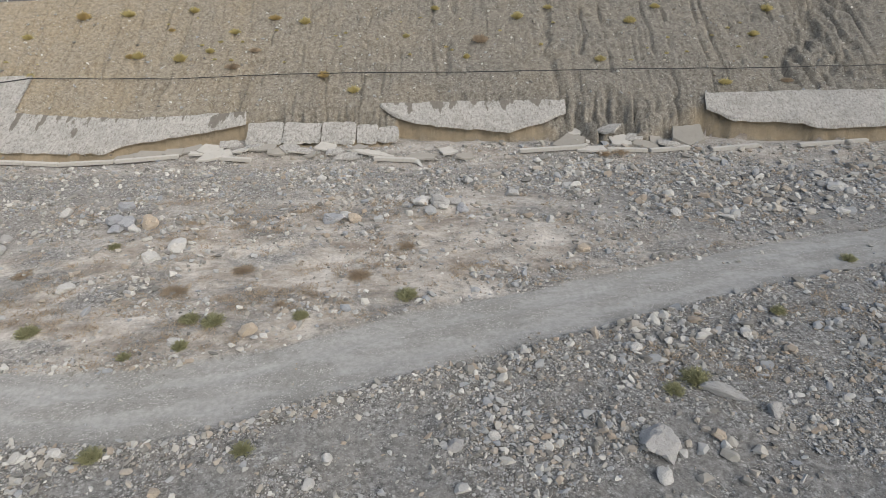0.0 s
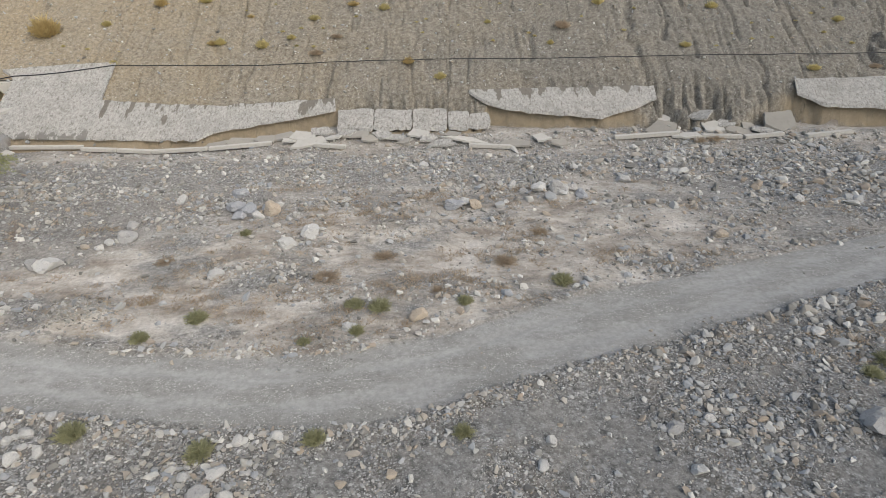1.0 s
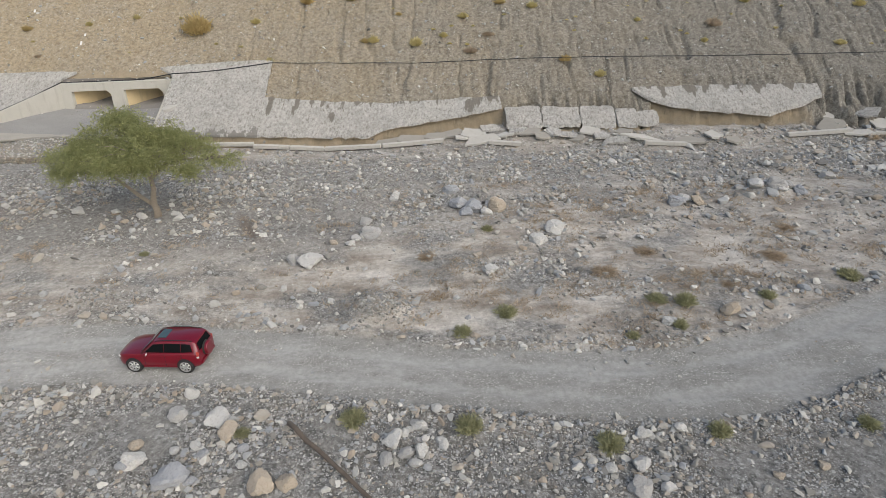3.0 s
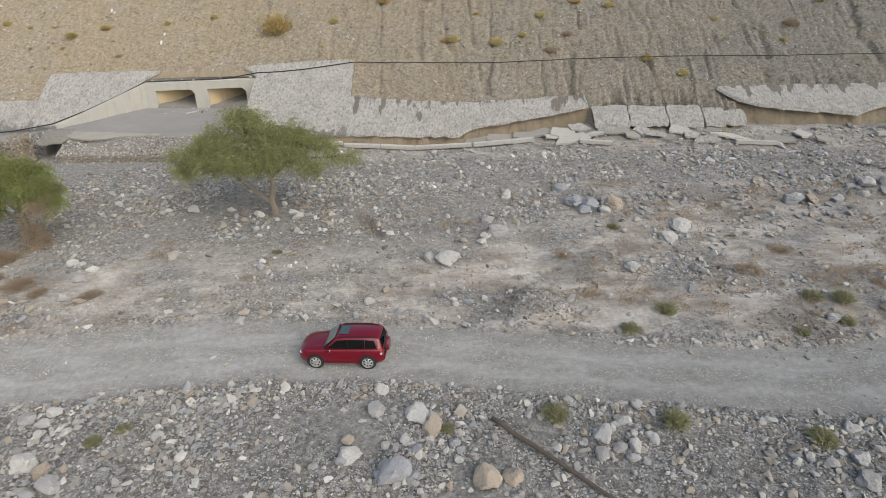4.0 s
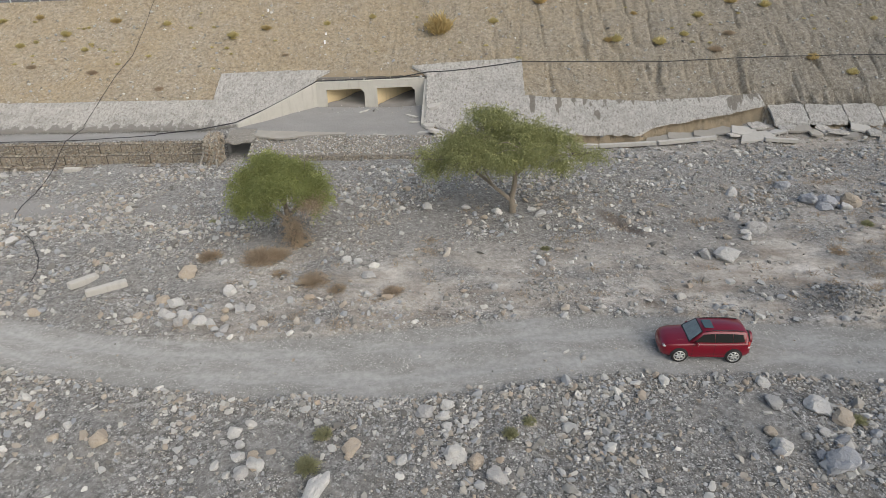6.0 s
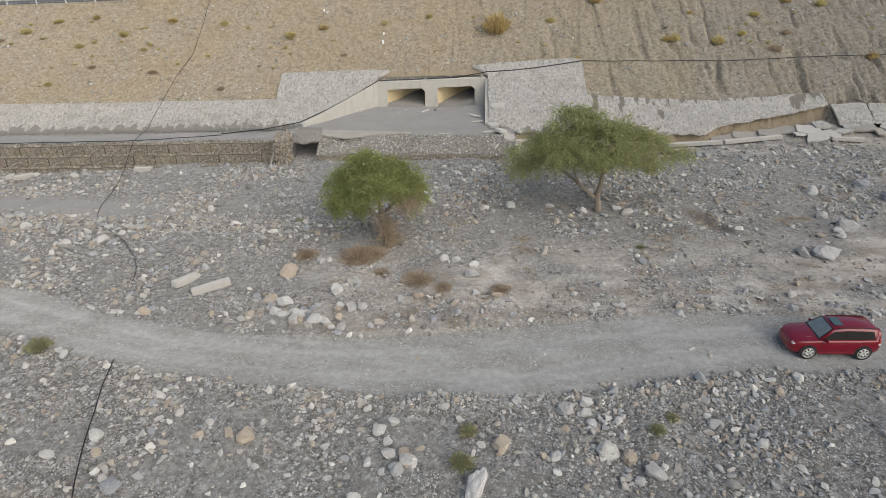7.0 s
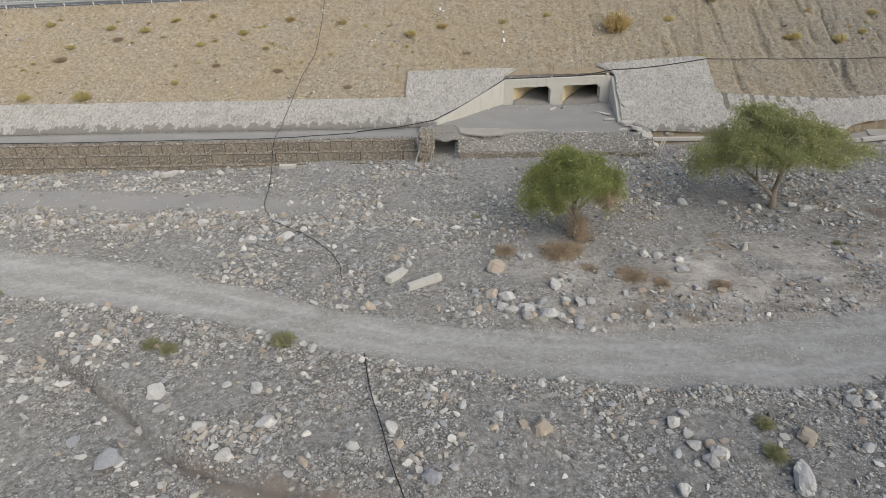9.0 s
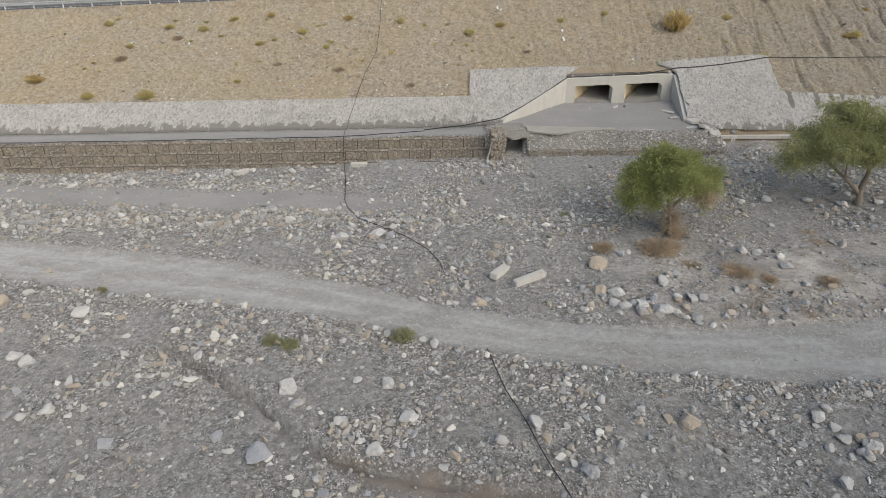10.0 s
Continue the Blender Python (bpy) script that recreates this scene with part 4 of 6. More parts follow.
def gabion_meshes(seed):
    """Stones of one basket, and its wire cage."""
    rng = np.random.RandomState(seed)
    u, v = np.meshgrid(np.arange(-0.9, 0.95, 0.17), np.arange(0.08, 0.8, 0.15))
    front = np.stack([u.ravel(), np.full(u.size, 0.06), v.ravel()], 1)
    u, w = np.meshgrid(np.arange(-0.9, 0.95, 0.17), np.arange(0.2, 0.95, 0.17))
    lid = np.stack([u.ravel(), w.ravel(), np.full(u.size, 0.76)], 1)
    c = np.concatenate([front, lid]) + rng.normal(0, 0.03, (u.size * 0 + len(front) + len(lid), 3))
    co, tris = shard(rng)
    p = np.einsum('nij,nvj->nvi', turns(rng, len(c), 1.0), co[None] * rng.uniform(0.07, 0.125, (len(c), 1, 3))) + c[:, None]
    f = (tris[None] + (np.arange(len(c)) * len(co))[:, None, None]).reshape(-1, 3)
    core = np.array([(-0.98, 0.08, 0), (0.98, 0.08, 0), (0.98, 1.0, 0), (-0.98, 1.0, 0), (-0.98, 0.08, 0.75), (0.98, 0.08, 0.75), (0.98, 1.0, 0.75), (-0.98, 1.0, 0.75)])
    n = p.shape[0] * p.shape[1]
    cf = np.array([(0, 1, 5), (0, 5, 4), (4, 5, 6), (4, 6, 7), (1, 2, 6), (1, 6, 5), (3, 0, 4), (3, 4, 7)]) + n
    ob = from_arrays("gabion", np.concatenate([p.reshape(-1, 3), core]), np.concatenate([f, cf]), M_GABION)
    bm = bmesh.new()
    for s in (-0.99, 0.99):
        tube_bm([(s, -0.05, 0), (s, -0.05, 0.82)], 0.028, 4, bm)
        tube_bm([(s, -0.05, 0.82), (s, 1.0, 0.82)], 0.02, 4, bm)
    tube_bm([(-0.99, -0.05, 0.82), (0.99, -0.05, 0.82)], 0.022, 4, bm)
    for s in (-0.5, 0.0, 0.5):
        tube_bm([(s, -0.05, 0), (s, -0.05, 0.82)], 0.008, 4, bm)
    wire = part("wire_cage", bm, M_WIRE)
    return ob, wire


pairs = [gabion_meshes(s) for s in (1, 2, 3)]
first = True
gab_rng = random.Random(3)
for tier, (y0, z0) in enumerate(TIERS):
    for c in range(38):
        x = -74.2 - 2.0 * c + (0.9 if tier == 1 else 0)
        z = z0 + 0.016 * (x + 75)
        ob, wire = pairs[gab_rng.randrange(3)]
        g = new("gabion", ob.data)
        g.parent = gabion_wall
        g.matrix_world = pose(x, y0 + gab_rng.uniform(-0.05, 0.05), z + gab_rng.uniform(-0.03, 0.03), 0, -0.9 + gab_rng.uniform(-0.6, 0.6), gab_rng.uniform(-1, 1))
        w = new("wire_cage", wire.data)
        w.parent = g
for ob, wire in pairs:
    bpy.data.objects.remove(ob), bpy.data.objects.remove(wire)

# the torn end of the wall: a leaning pier of gabion stone with ripped mesh
pier_rng = np.random.RandomState(21)
pts = pier_rng.uniform((-0.6, -1.1, 0.0), (0.6, 1.1, 3.1), (560, 3))
face = pier_rng.randint(0, 3, 560)
pts[face == 0, 1], pts[face == 1, 2] = -1.1, 3.1
pts[face == 2, 0] = np.where(pier_rng.rand((face == 2).sum()) > 0.5, 0.6, -0.6)
co, tris = shard(pier_rng)
p = np.einsum('nij,nvj->nvi', turns(pier_rng, 560, 1.0), co[None] * pier_rng.uniform(0.10, 0.19, (560, 1, 3))) + pts[:, None]
core = np.array([(a, b, c) for c in (0, 3.06) for a, b in ((-0.56, -1.06), (0.56, -1.06), (0.56, 1.06), (-0.56, 1.06))])
cf = np.array([(0, 1, 5), (0, 5, 4), (4, 5, 6), (4, 6, 7), (1, 2, 6), (1, 6, 5), (3, 0, 4), (3, 4, 7)]) + p.shape[0] * p.shape[1]
pier = from_arrays("gabion_pier", np.concatenate([p.reshape(-1, 3), core]), np.concatenate([(tris[None] + (np.arange(560) * len(co))[:, None, None]).reshape(-1, 3), cf]), M_GABION)
pier.matrix_world = pose(-72.2, 53.45, -1.15, 3, 2, 3)
tagged(pier, "torn standing gabion pier beside the washed-out gap", "gabion")
for x, pts in ((-72.75, ((0, 0, 1.6), (-0.05, -0.12, 1.1), (-0.25, -0.3, 0.6), (-0.4, -0.5, 0.12), (-0.35, -0.8, 0.06))), (-71.75, ((0, 0, 0.8), (0.1, -0.2, 0.4), (0.15, -0.45, 0.1), (0.3, -0.7, 0.05)))):
    base = Vector((x, 52.3, at(x, 52.0)))
    strip = part("torn_sheet", tube_bm([base + Vector(q) for q in pts], [0.05, 0.09, 0.08, 0.10, 0.05][:len(pts)], 6), M_BLOCK)
    tagged(strip, "ripped pale fabric sheet hanging from the gabion", "fabric")
# crust of silt and stones hanging over the washed-out gap
crust = part("soil_crust", plate_bm(ragged([(-71.6, 54.5), (-70.5, 54.0), (-69.8, 54.4), (-68.9, 54.6), (-68.9, 58.1), (-71.7, 58.1)], random.Random(5), 0.3, 0.1), lambda x, y: 1.22 + 0.05 * (y - 56) + 0.12 * noise.noise(Vector((x * 1.7, y * 1.7, 0))), 0.13), M_PITCHED)
tagged(crust, "thin crust of soil hanging over a washed-out gap", "soil crust")

# ---- highway and guard rail on the brow ----
def brow(x):
    return 75.0 + (0.026 * (x + 100) if x < -20 else 2.08)


bm = bmesh.new()
rows = []
for x in range(-200, 101, 5):
    rows.append([bm.verts.new((x, brow(x) + d, slope_plane(x, brow(x)) + 0.05 + lift)) for d, lift in ((0.9, -0.02), (1.0, 0.07), (5.5, 0.12), (10.0, 0.07), (10.1, -0.02))])
for a, b in zip(rows, rows[1:]):
    for k in range(4):
        bm.faces.new((a[k], b[k], b[k + 1], a[k + 1]))
tagged(part("highway", bm, M_ASPHALT), "worn grey asphalt highway along the embankment top", "road", kind="structure")
bm = bmesh.new()
rows = [[bm.verts.new((x, brow(x) + d, slope_plane(x, brow(x)) + 0.135)) for d in (1.5, 1.65)] for x in range(-200, 101, 5)]
for a, b in zip(rows, rows[1:]):
    bm.faces.new((a[0], b[0], b[1], a[1]))
tagged(part("edge_line", bm, M_LITTER), "faded white edge line on the asphalt", "road marking", kind="structure")

guard_rail = empty("guard_rail", Matrix.Identity(4), "galvanised steel guard rail on posts along the highway", "guard rail")
bm = bmesh.new()
profile = ((0.0, 0.42), (-0.06, 0.46), (-0.06, 0.53), (0.0, 0.57), (0.0, 0.61), (-0.06, 0.65), (-0.06, 0.72), (0.0, 0.76))
rows = []
for x in range(-200, 101, 4):
    z = slope_plane(x, brow(x)) + 0.05
    rows.append([bm.verts.new((x, brow(x) + 0.3 + d, z + hh)) for d, hh in profile])
for a, b in zip(rows, rows[1:]):
    for k in range(len(profile) - 1):
        bm.faces.new((a[k], b[k], b[k + 1], a[k + 1]))
bmesh.ops.solidify(bm, geom=bm.faces[:], thickness=0.008)
part("rail", bm, M_RAIL, guard_rail)
post = None
for k in range(70):
    x = -200 + 3.4 * k
    if post is None:
        post = part("post", box_bm((0.10, 0.14, 1.1), (0, 0, 0.25), 0.012), M_RAIL, guard_rail)
        post_mesh = post.data
        ob = post
    else:
        ob = new("post", post_mesh)
        ob.parent = guard_rail
    ob.matrix_world = pose(x, brow(x) + 0.42, slope_plane(x, brow(x)) + 0.05)


# ---- pipes and cables ----
def laid(name, points, radius, label, rest=0.03, step=0.6):
    """A pipe draped over the ground along a few places; a third number lifts it."""
    pts = []
    for (x0, y0, l0), (x1, y1, l1) in zip(points, points[1:]):
        n = max(1, int(math.hypot(x1 - x0, y1 - y0) / step))
        pts += [(x0 + (x1 - x0) * k / n, y0 + (y1 - y0) * k / n, l0 + (l1 - l0) * k / n) for k in range(n)]
    pts.append(points[-1])
    co = []
    for x, y, l in pts:
        y += 0.10 * noise.noise(Vector((x * 0.35, y * 0.35, 3)))
        x += 0.10 * noise.noise(Vector((x * 0.35, y * 0.35, 8)))
        g = at(x, y)
        if y > 57.5 and (x < -74 or x > -50.5 or y > 64.2):
            g = max(g, slope_plane(x, y) + 0.02)
        co.append([x, y, g + l + rest])
    z = [c[2] for c in co]
    for k in range(1, len(co) - 1):
        co[k][2] = max(z[k] - 0.05, (z[k - 1] + z[k] + z[k + 1]) / 3)
    return tagged(part(name, tube_bm(co, radius, 6), M_PIPE), label, "pipe")


laid("water_pipe", [(-43, 65.3, 0.08), (-28.3, 65.0, 0.05), (-16.6, 65.35, 0.08), (-6.7, 65.4, 0.05), (5, 65.2, 0.1), (18.4, 65.3, 0.1), (30, 65.2, 0.05), (46, 65.3, 0.08), (75, 65.2, 0.05)],
     0.042, "thin black plastic pipe running along the embankment")
bm = tube_bm([(-43.0, 65.3, slope_plane(-43, 65.3) + 0.14), (-45.0, 64.95, slope_plane(-45, 64.95) + 0.15), (-48.0, 64.5, slope_plane(-48, 64.5) + 0.15), (-50.5, 64.25, slope_plane(-50.5, 64.25) + 0.15), (-52.8, 64.15, slope_plane(-52.8, 64.15) + 0.16), (-56, 64.0, 5.02), (-60, 63.7, 4.92), (-64.2, 63.4, 4.82),
              (-66.5, 61.7, 3.75), (-69.0, 59.9, 2.75), (-71.5, 58.1, 1.92), (-75, 57.7, 1.35), (-79, 57.0, 1.1)], 0.055, 6)
tagged(part("water_pipe", bm, M_PIPE), "black pipe draped over the culvert headwall and wing", "pipe")
laid("water_pipe", [(-79, 57.0, 0.03), (-88, 55.5, 0.05), (-100, 55.2, 0.12), (-112, 55.4, 0.06), (-125, 55.5, 0.05), (-140, 55.5, 0.05)], 0.036, "black pipe lying along the ledge above gabions")
laid("hose", [(-84.0, 76.5, 0.05), (-84.4, 75.0, 0.1), (-84.3, 71, 0.1), (-84.5, 67.0, 0.1), (-85.4, 64.2, 0.1), (-86.1, 61.7, 0.08), (-86.6, 58.5, 0.1)], 0.027, "slack black hose hanging down the embankment")
bm = tube_bm([(-86.6, 58.5, 1.35), (-86.7, 56.4, 1.15), (-86.6, 54.8, 1.05), (-86.4, 53.0, 0.35), (-86.1, 51.2, -0.4), (-85.7, 49.0, -0.8), (-85.4, 47.1, at(-85.4, 47.1) + 0.05)], 0.031, 6)
tagged(part("hose", bm, M_PIPE), "slack black hose hanging over the gabions", "pipe")
laid("hose", [(-85.4, 47.1, 0.02), (-85.1, 44.6, 0.05), (-84.6, 43.0, 0.05), (-83.6, 41.0, 0.05), (-82.0, 39.7, 0.06), (-79.9, 37.5, 0.1), (-78.0, 35.0, 0.1), (-77.2, 33.4, 0.06), (-76.8, 31.6, 0.0)], 0.027,
     "slack black hose snaking over the gravel")
laid("hose", [(-74.6, 24.6, 0.0), (-74.3, 23.2, 0.1), (-73.3, 19.6, 0.12), (-72.3, 16.5, 0.1), (-71.0, 13.0, 0.1)], 0.027, "black hose lying among stones below the track")

a, b = Vector((-31.4, 19.2, at(-31.4, 19.2) + 0.25)), Vector((-27.2, 15.0, at(-27.2, 15.0) + 0.22))
bm = tube_bm([a.lerp(b, s / 12) + Vector((0.03 * math.sin(s * 1.7), 0.02 * math.cos(s), 0.02 * math.sin(s * 2.1))) for s in range(13)], [0.11 - 0.003 * s for s in range(13)], 10)
tagged(part("timber_pole", bm, M_WOOD), "weathered dark timber pole lying among boulders", "pole")

# concrete blocks beside the track
for x, y, l, w, hd, tip in ((-73.4, 31.9, 1.8, 0.55, 58, 5), (-71.6, 31.2, 2.3, 0.5, 31, -3), (-95.6, 51.4, 1.9, 0.6, 68, 8), (-84.9, 52.0, 1.5, 0.5, 5, 3)):
    bm = box_bm((l, w, 0.4), (0, 0, 0.12), 0.04)
    for v in bm.verts:
        v.co += Vector((noise.noise(v.co * 2), noise.noise(v.co * 2 + Vector((5, 0, 0))), noise.noise(v.co * 2 + Vector((0, 5, 0))))) * 0.05
    ob = part("concrete_block", bm, M_CONCRETE)
    ob.matrix_world = pose(x, y, at(x, y) + 0.05, 3, tip, hd)
    tagged(ob, "pale broken concrete kerb block lying on gravel", "concrete block")


# ---- trees ----
def limb(points, radii, parent):
    return part("limb", tube_bm(points, radii, 7), M_BARK, parent)


def crown_mesh(name, clumps, count, material, parent, seed, size=0.078, fine=8):
    """Feathery foliage: thousands of small leaflets on sprays hung in tufts round clumps (x, y, z, rx, rz)."""
    rng = np.random.RandomState(seed)
    big = np.array(clumps, float)
    # every clump breaks up into uneven tufts
    tufts = []
    for cx, cy, cz, rx, rz in big:
        for _ in range(fine):
            v = rng.normal(size=3)
            v /= np.linalg.norm(v)
            r = rng.uniform(0.24, 0.56)
            tufts.append((cx + v[0] * rx * 0.72, cy + v[1] * rx * 0.72, cz + (v[2] * 0.75 + 0.1) * rz, rx * r, rz * r * rng.uniform(0.6, 1.1)))
    clumps = np.array(tufts)
    weight = clumps[:, 3] ** 2 * clumps[:, 4] * rng.uniform(0.35, 1.5, len(clumps))
    sprays = count // 12
    which = rng.choice(len(clumps), sprays, p=weight / weight.sum())
    v = rng.normal(size=(sprays, 3))
    v /= np.linalg.norm(v, axis=1)[:, None]
    v *= (rng.rand(sprays) ** 0.5)[:, None]
    c = clumps[which]
    tips = c[:, :3] + v * c[:, [3, 3, 4]] * (1 + 0.35 * rng.normal(size=sprays))[:, None].clip(0.3, 2.0)
    n = len(tips)
    hang = v * np.array([1, 1, 0.5]) + np.array([0, 0, -0.35]) + rng.normal(0, 0.4, (n, 3))
    hang /= np.linalg.norm(hang, axis=1)[:, None]
    t = np.linspace(0, 1.0, 12)[None, :, None] * rng.uniform(0.35, 0.95, (n, 1, 1))
    p = (tips[:, None] + hang[:, None] * t + np.array([0, 0, -0.35]) * t ** 2 + rng.normal(0, 0.045, (n, 12, 3))).reshape(-1, 3)
    m = len(p)
    a = np.repeat(hang, 12, 0) * 0.7 + rng.normal(0, 0.6, (m, 3))
    a /= np.linalg.norm(a, axis=1)[:, None]
    b = np.cross(a, rng.normal(size=(m, 3)))
    b /= np.linalg.norm(b, axis=1)[:, None]
    L = rng.uniform(0.6, 1.3, (m, 1)) * size
    quad = np.stack([p - a * L, p + b * L * 0.36, p + a * L, p - b * L * 0.36], 1)
    f = np.arange(m * 4).reshape(-1, 4)
    return from_arrays(name, quad.reshape(-1, 3), f, material, False, parent)


def tree(x, y, name, label, trunk, limbs, clumps, count, leaf, seed, wide=1.0):
    clumps = [(cx * wide, cy * wide, cz * (1.06 - 0.06 * wide ** 2), rx * wide, rz) for cx, cy, cz, rx, rz in clumps]
    base = empty(name, Matrix.Translation((x, y, at(x, y) - 0.1)), label, "tree")
    part("trunk", tube_bm(*trunk, 10), M_BARK, base)
    rng = random.Random(seed)
    for pts, radii in limbs:
        limb(pts, radii, base)
    # twigs reaching into every clump
    bm = bmesh.new()
    for cx, cy, cz, rx, rz in clumps:
        start = min((Vector(p) for pts, _ in limbs for p in pts[1:]), key=lambda q: (q - Vector((cx, cy, cz))).length)
        for _ in range(5):
            end = Vector((cx + rng.uniform(-0.7, 0.7) * rx, cy + rng.uniform(-0.7, 0.7) * rx, cz + rng.uniform(-0.4, 0.7) * rz))
            bend = start.lerp(end, 0.5) + Vector((rng.uniform(-0.25, 0.25), rng.uniform(-0.25, 0.25), rng.uniform(0.0, 0.35)))
            tube_bm([start, bend, end], [0.05, 0.03, 0.01], 5, bm)
    tagged(part("twigs", bm, M_BARK, base), kind="stuff")
    crown_mesh("crown", clumps, count, leaf, base, seed)
    return base


tree(-45.9, 40.9, "spreading_tree", "spreading thorn tree with a wide feathery green crown",
     ([(0, 0, 0), (0.02, 0, 0.6), (-0.12, 0, 1.2), (0.08, 0.05, 2.2), (0.1, 0, 3.2), (-0.1, 0, 4.2)], [0.30, 0.24, 0.22, 0.18, 0.15, 0.10]),
     [([(-0.1, 0, 1.0), (-0.9, -0.1, 1.7), (-1.9, 0.1, 2.5), (-3.0, 0.2, 3.4), (-4.0, 0.1, 4.2)], [0.16, 0.14, 0.12, 0.09, 0.05]),
      ([(0.1, 0, 3.0), (1.2, 0.1, 4.0), (2.6, 0.3, 4.4), (4.2, 0.2, 4.4)], [0.13, 0.10, 0.07, 0.04]),
      ([(-0.05, 0, 3.8), (-0.8, 0.7, 5.0), (-1.6, 1.0, 6.0)], [0.11, 0.08, 0.04]),
      ([(0.0, 0, 3.6), (0.5, -0.9, 4.6), (0.4, -1.8, 5.4)], [0.10, 0.07, 0.04]),
      ([(-1.5, 0, 2.2), (-2.2, -0.8, 3.6), (-2.6, -1.5, 4.8)], [0.09, 0.06, 0.03])],
     [(-4.9, 0.0, 4.5, 1.5, 1.1), (-3.9, 0.2, 5.0, 1.3, 1.0), (-4.0, -0.6, 3.8, 0.9, 0.7), (-5.3, 0.3, 3.4, 0.9, 0.8), (-3.4, 0.6, 5.6, 1.7, 1.2), (-3.0, -1.2, 4.6, 1.5, 1.1), (-1.5, 0.8, 6.6, 1.8, 1.0), (-0.6, -1.4, 5.6, 1.8, 1.2), (0.8, 0.6, 6.4, 1.6, 1.0),
      (-2.1, 1.8, 5.5, 1.4, 1.0), (1.4, -1.0, 5.2, 1.5, 1.1), (2.6, 0.4, 5.3, 1.3, 0.8), (4.0, 0.2, 4.7, 1.2, 0.6), (5.3, 0.2, 4.4, 1.0, 0.5), (2.4, -0.8, 4.3, 1.1, 0.7), (-1.0, 0.0, 4.6, 1.5, 0.9), (0.4, 1.6, 5.2, 1.3, 0.9)],
     96000, M_LEAF, 31, 1.1)
tree(-61.2, 36.8, "bushy_tree", "umbrella-shaped olive green tree with a shaggy brown trunk",
     ([(0, 0, 0), (-0.05, 0, 0.6), (-0.1, 0, 1.3), (-0.3, 0, 2.1), (-0.4, 0, 3.0), (-0.6, 0, 4.0)], [0.34, 0.28, 0.24, 0.20, 0.16, 0.10]),
     [([(-0.2, 0, 1.6), (-0.9, -0.2, 2.4), (-1.8, -0.1, 3.2), (-2.6, 0, 3.6)], [0.15, 0.12, 0.08, 0.04]),
      ([(-0.3, 0, 2.0), (0.5, 0.1, 2.9), (1.3, 0, 3.7)], [0.14, 0.10, 0.05]),
      ([(-0.4, 0, 2.8), (-0.5, 0.8, 3.8), (-0.6, 1.4, 4.6)], [0.11, 0.08, 0.04]),
      ([(-0.4, 0, 2.6), (-0.3, -0.9, 3.5), (-0.5, -1.5, 4.2)], [0.11, 0.08, 0.04])],
     [(-0.9, 0, 5.6, 1.2, 0.75), (-2.2, 0.2, 5.1, 1.0, 0.8), (-3.3, 0.1, 4.2, 0.9, 0.9), (-3.5, -0.4, 3.2, 0.7, 0.8), (-2.7, -0.7, 3.6, 0.8, 0.7), (0.6, 0.2, 5.3, 1.1, 0.8), (1.8, 0, 4.7, 1.0, 0.8), (2.4, 0.2, 3.7, 0.6, 0.8),
      (-0.5, 1.5, 4.8, 1.1, 0.8), (-0.8, -1.4, 4.7, 1.2, 0.8), (0.9, -1.1, 4.2, 0.9, 0.7), (-1.6, -0.6, 4.0, 0.9, 0.7), (1.9, -0.5, 3.0, 0.4, 0.6), (-1.9, -0.5, 2.9, 0.5, 0.6)],
     76000, M_LEAF_DARK, 17, 0.94)
bushy = bpy.data.objects["bushy_tree"]
crown_mesh("dead_foliage", [(0.35, -0.2, 0.45, 0.7, 0.5), (0.1, -0.2, 1.0, 0.6, 0.6), (-0.05, -0.1, 1.8, 0.4, 0.6), (1.6, -0.5, 3.4, 0.9, 0.7)], 9000, M_DRY, bushy, 23, 0.07, 4)


# ---- bushes and dry brush ----
def bush_mesh(seed, blades, height, spread, width):
    """Thin stems and leaflets fanning from the ground, radius about 1."""
    rng = np.random.RandomState(seed)
    a = rng.uniform(0, 2 * np.pi, blades)
    lean = rng.uniform(0.05, 1.0, blades) ** 0.7 * spread
    root = np.stack([np.cos(a) * 0.15, np.sin(a) * 0.15, np.zeros(blades)], 1) * rng.rand(blades, 1)
    tip = np.stack([np.cos(a) * lean, np.sin(a) * lean, height * (1 - 0.55 * (lean / spread) ** 2) * rng.uniform(0.6, 1.05, blades)], 1)
    t = rng.uniform(0.25, 1.0, (blades, 6, 1))
    p = (root[:, None] * (1 - t) + tip[:, None] * t + rng.normal(0, 0.06, (blades, 6, 3))).reshape(-1, 3)
    p[:, 2] = np.abs(p[:, 2])
    m = len(p)
    d = np.repeat(tip - root, 6, 0) / np.linalg.norm(np.repeat(tip - root, 6, 0), axis=1)[:, None] + rng.normal(0, 0.5, (m, 3))
    s = np.cross(d, rng.normal(size=(m, 3)))
    s /= np.linalg.norm(s, axis=1)[:, None]
    L = rng.uniform(0.08, 0.2, (m, 1))
    quad = np.stack([p - d * L, p + s * width, p + d * L, p - s * width], 1).reshape(-1, 3)
    ob = from_arrays("bush", quad, np.arange(m * 4).reshape(-1, 4), M_BUSH)
    me = ob.data
    bpy.data.objects.remove(ob)
    return me


def painted(me, material):
    me = me.copy()
    me.materials.clear()
    me.materials.append(material)
    return me


GREEN = [bush_mesh(s, 260, 0.75, 1.0, 0.028) for s in (1, 2, 3)]
YELLOW = [painted(m, M_BUSH_YELLOW) for m in GREEN]
OLIVE = [painted(m, M_BUSH_OLIVE) for m in GREEN]
DRY = [painted(bush_mesh(s, 300, 0.45, 1.0, 0.012), M_DRY) for s in (5, 6)]
bush_rng = random.Random(9)


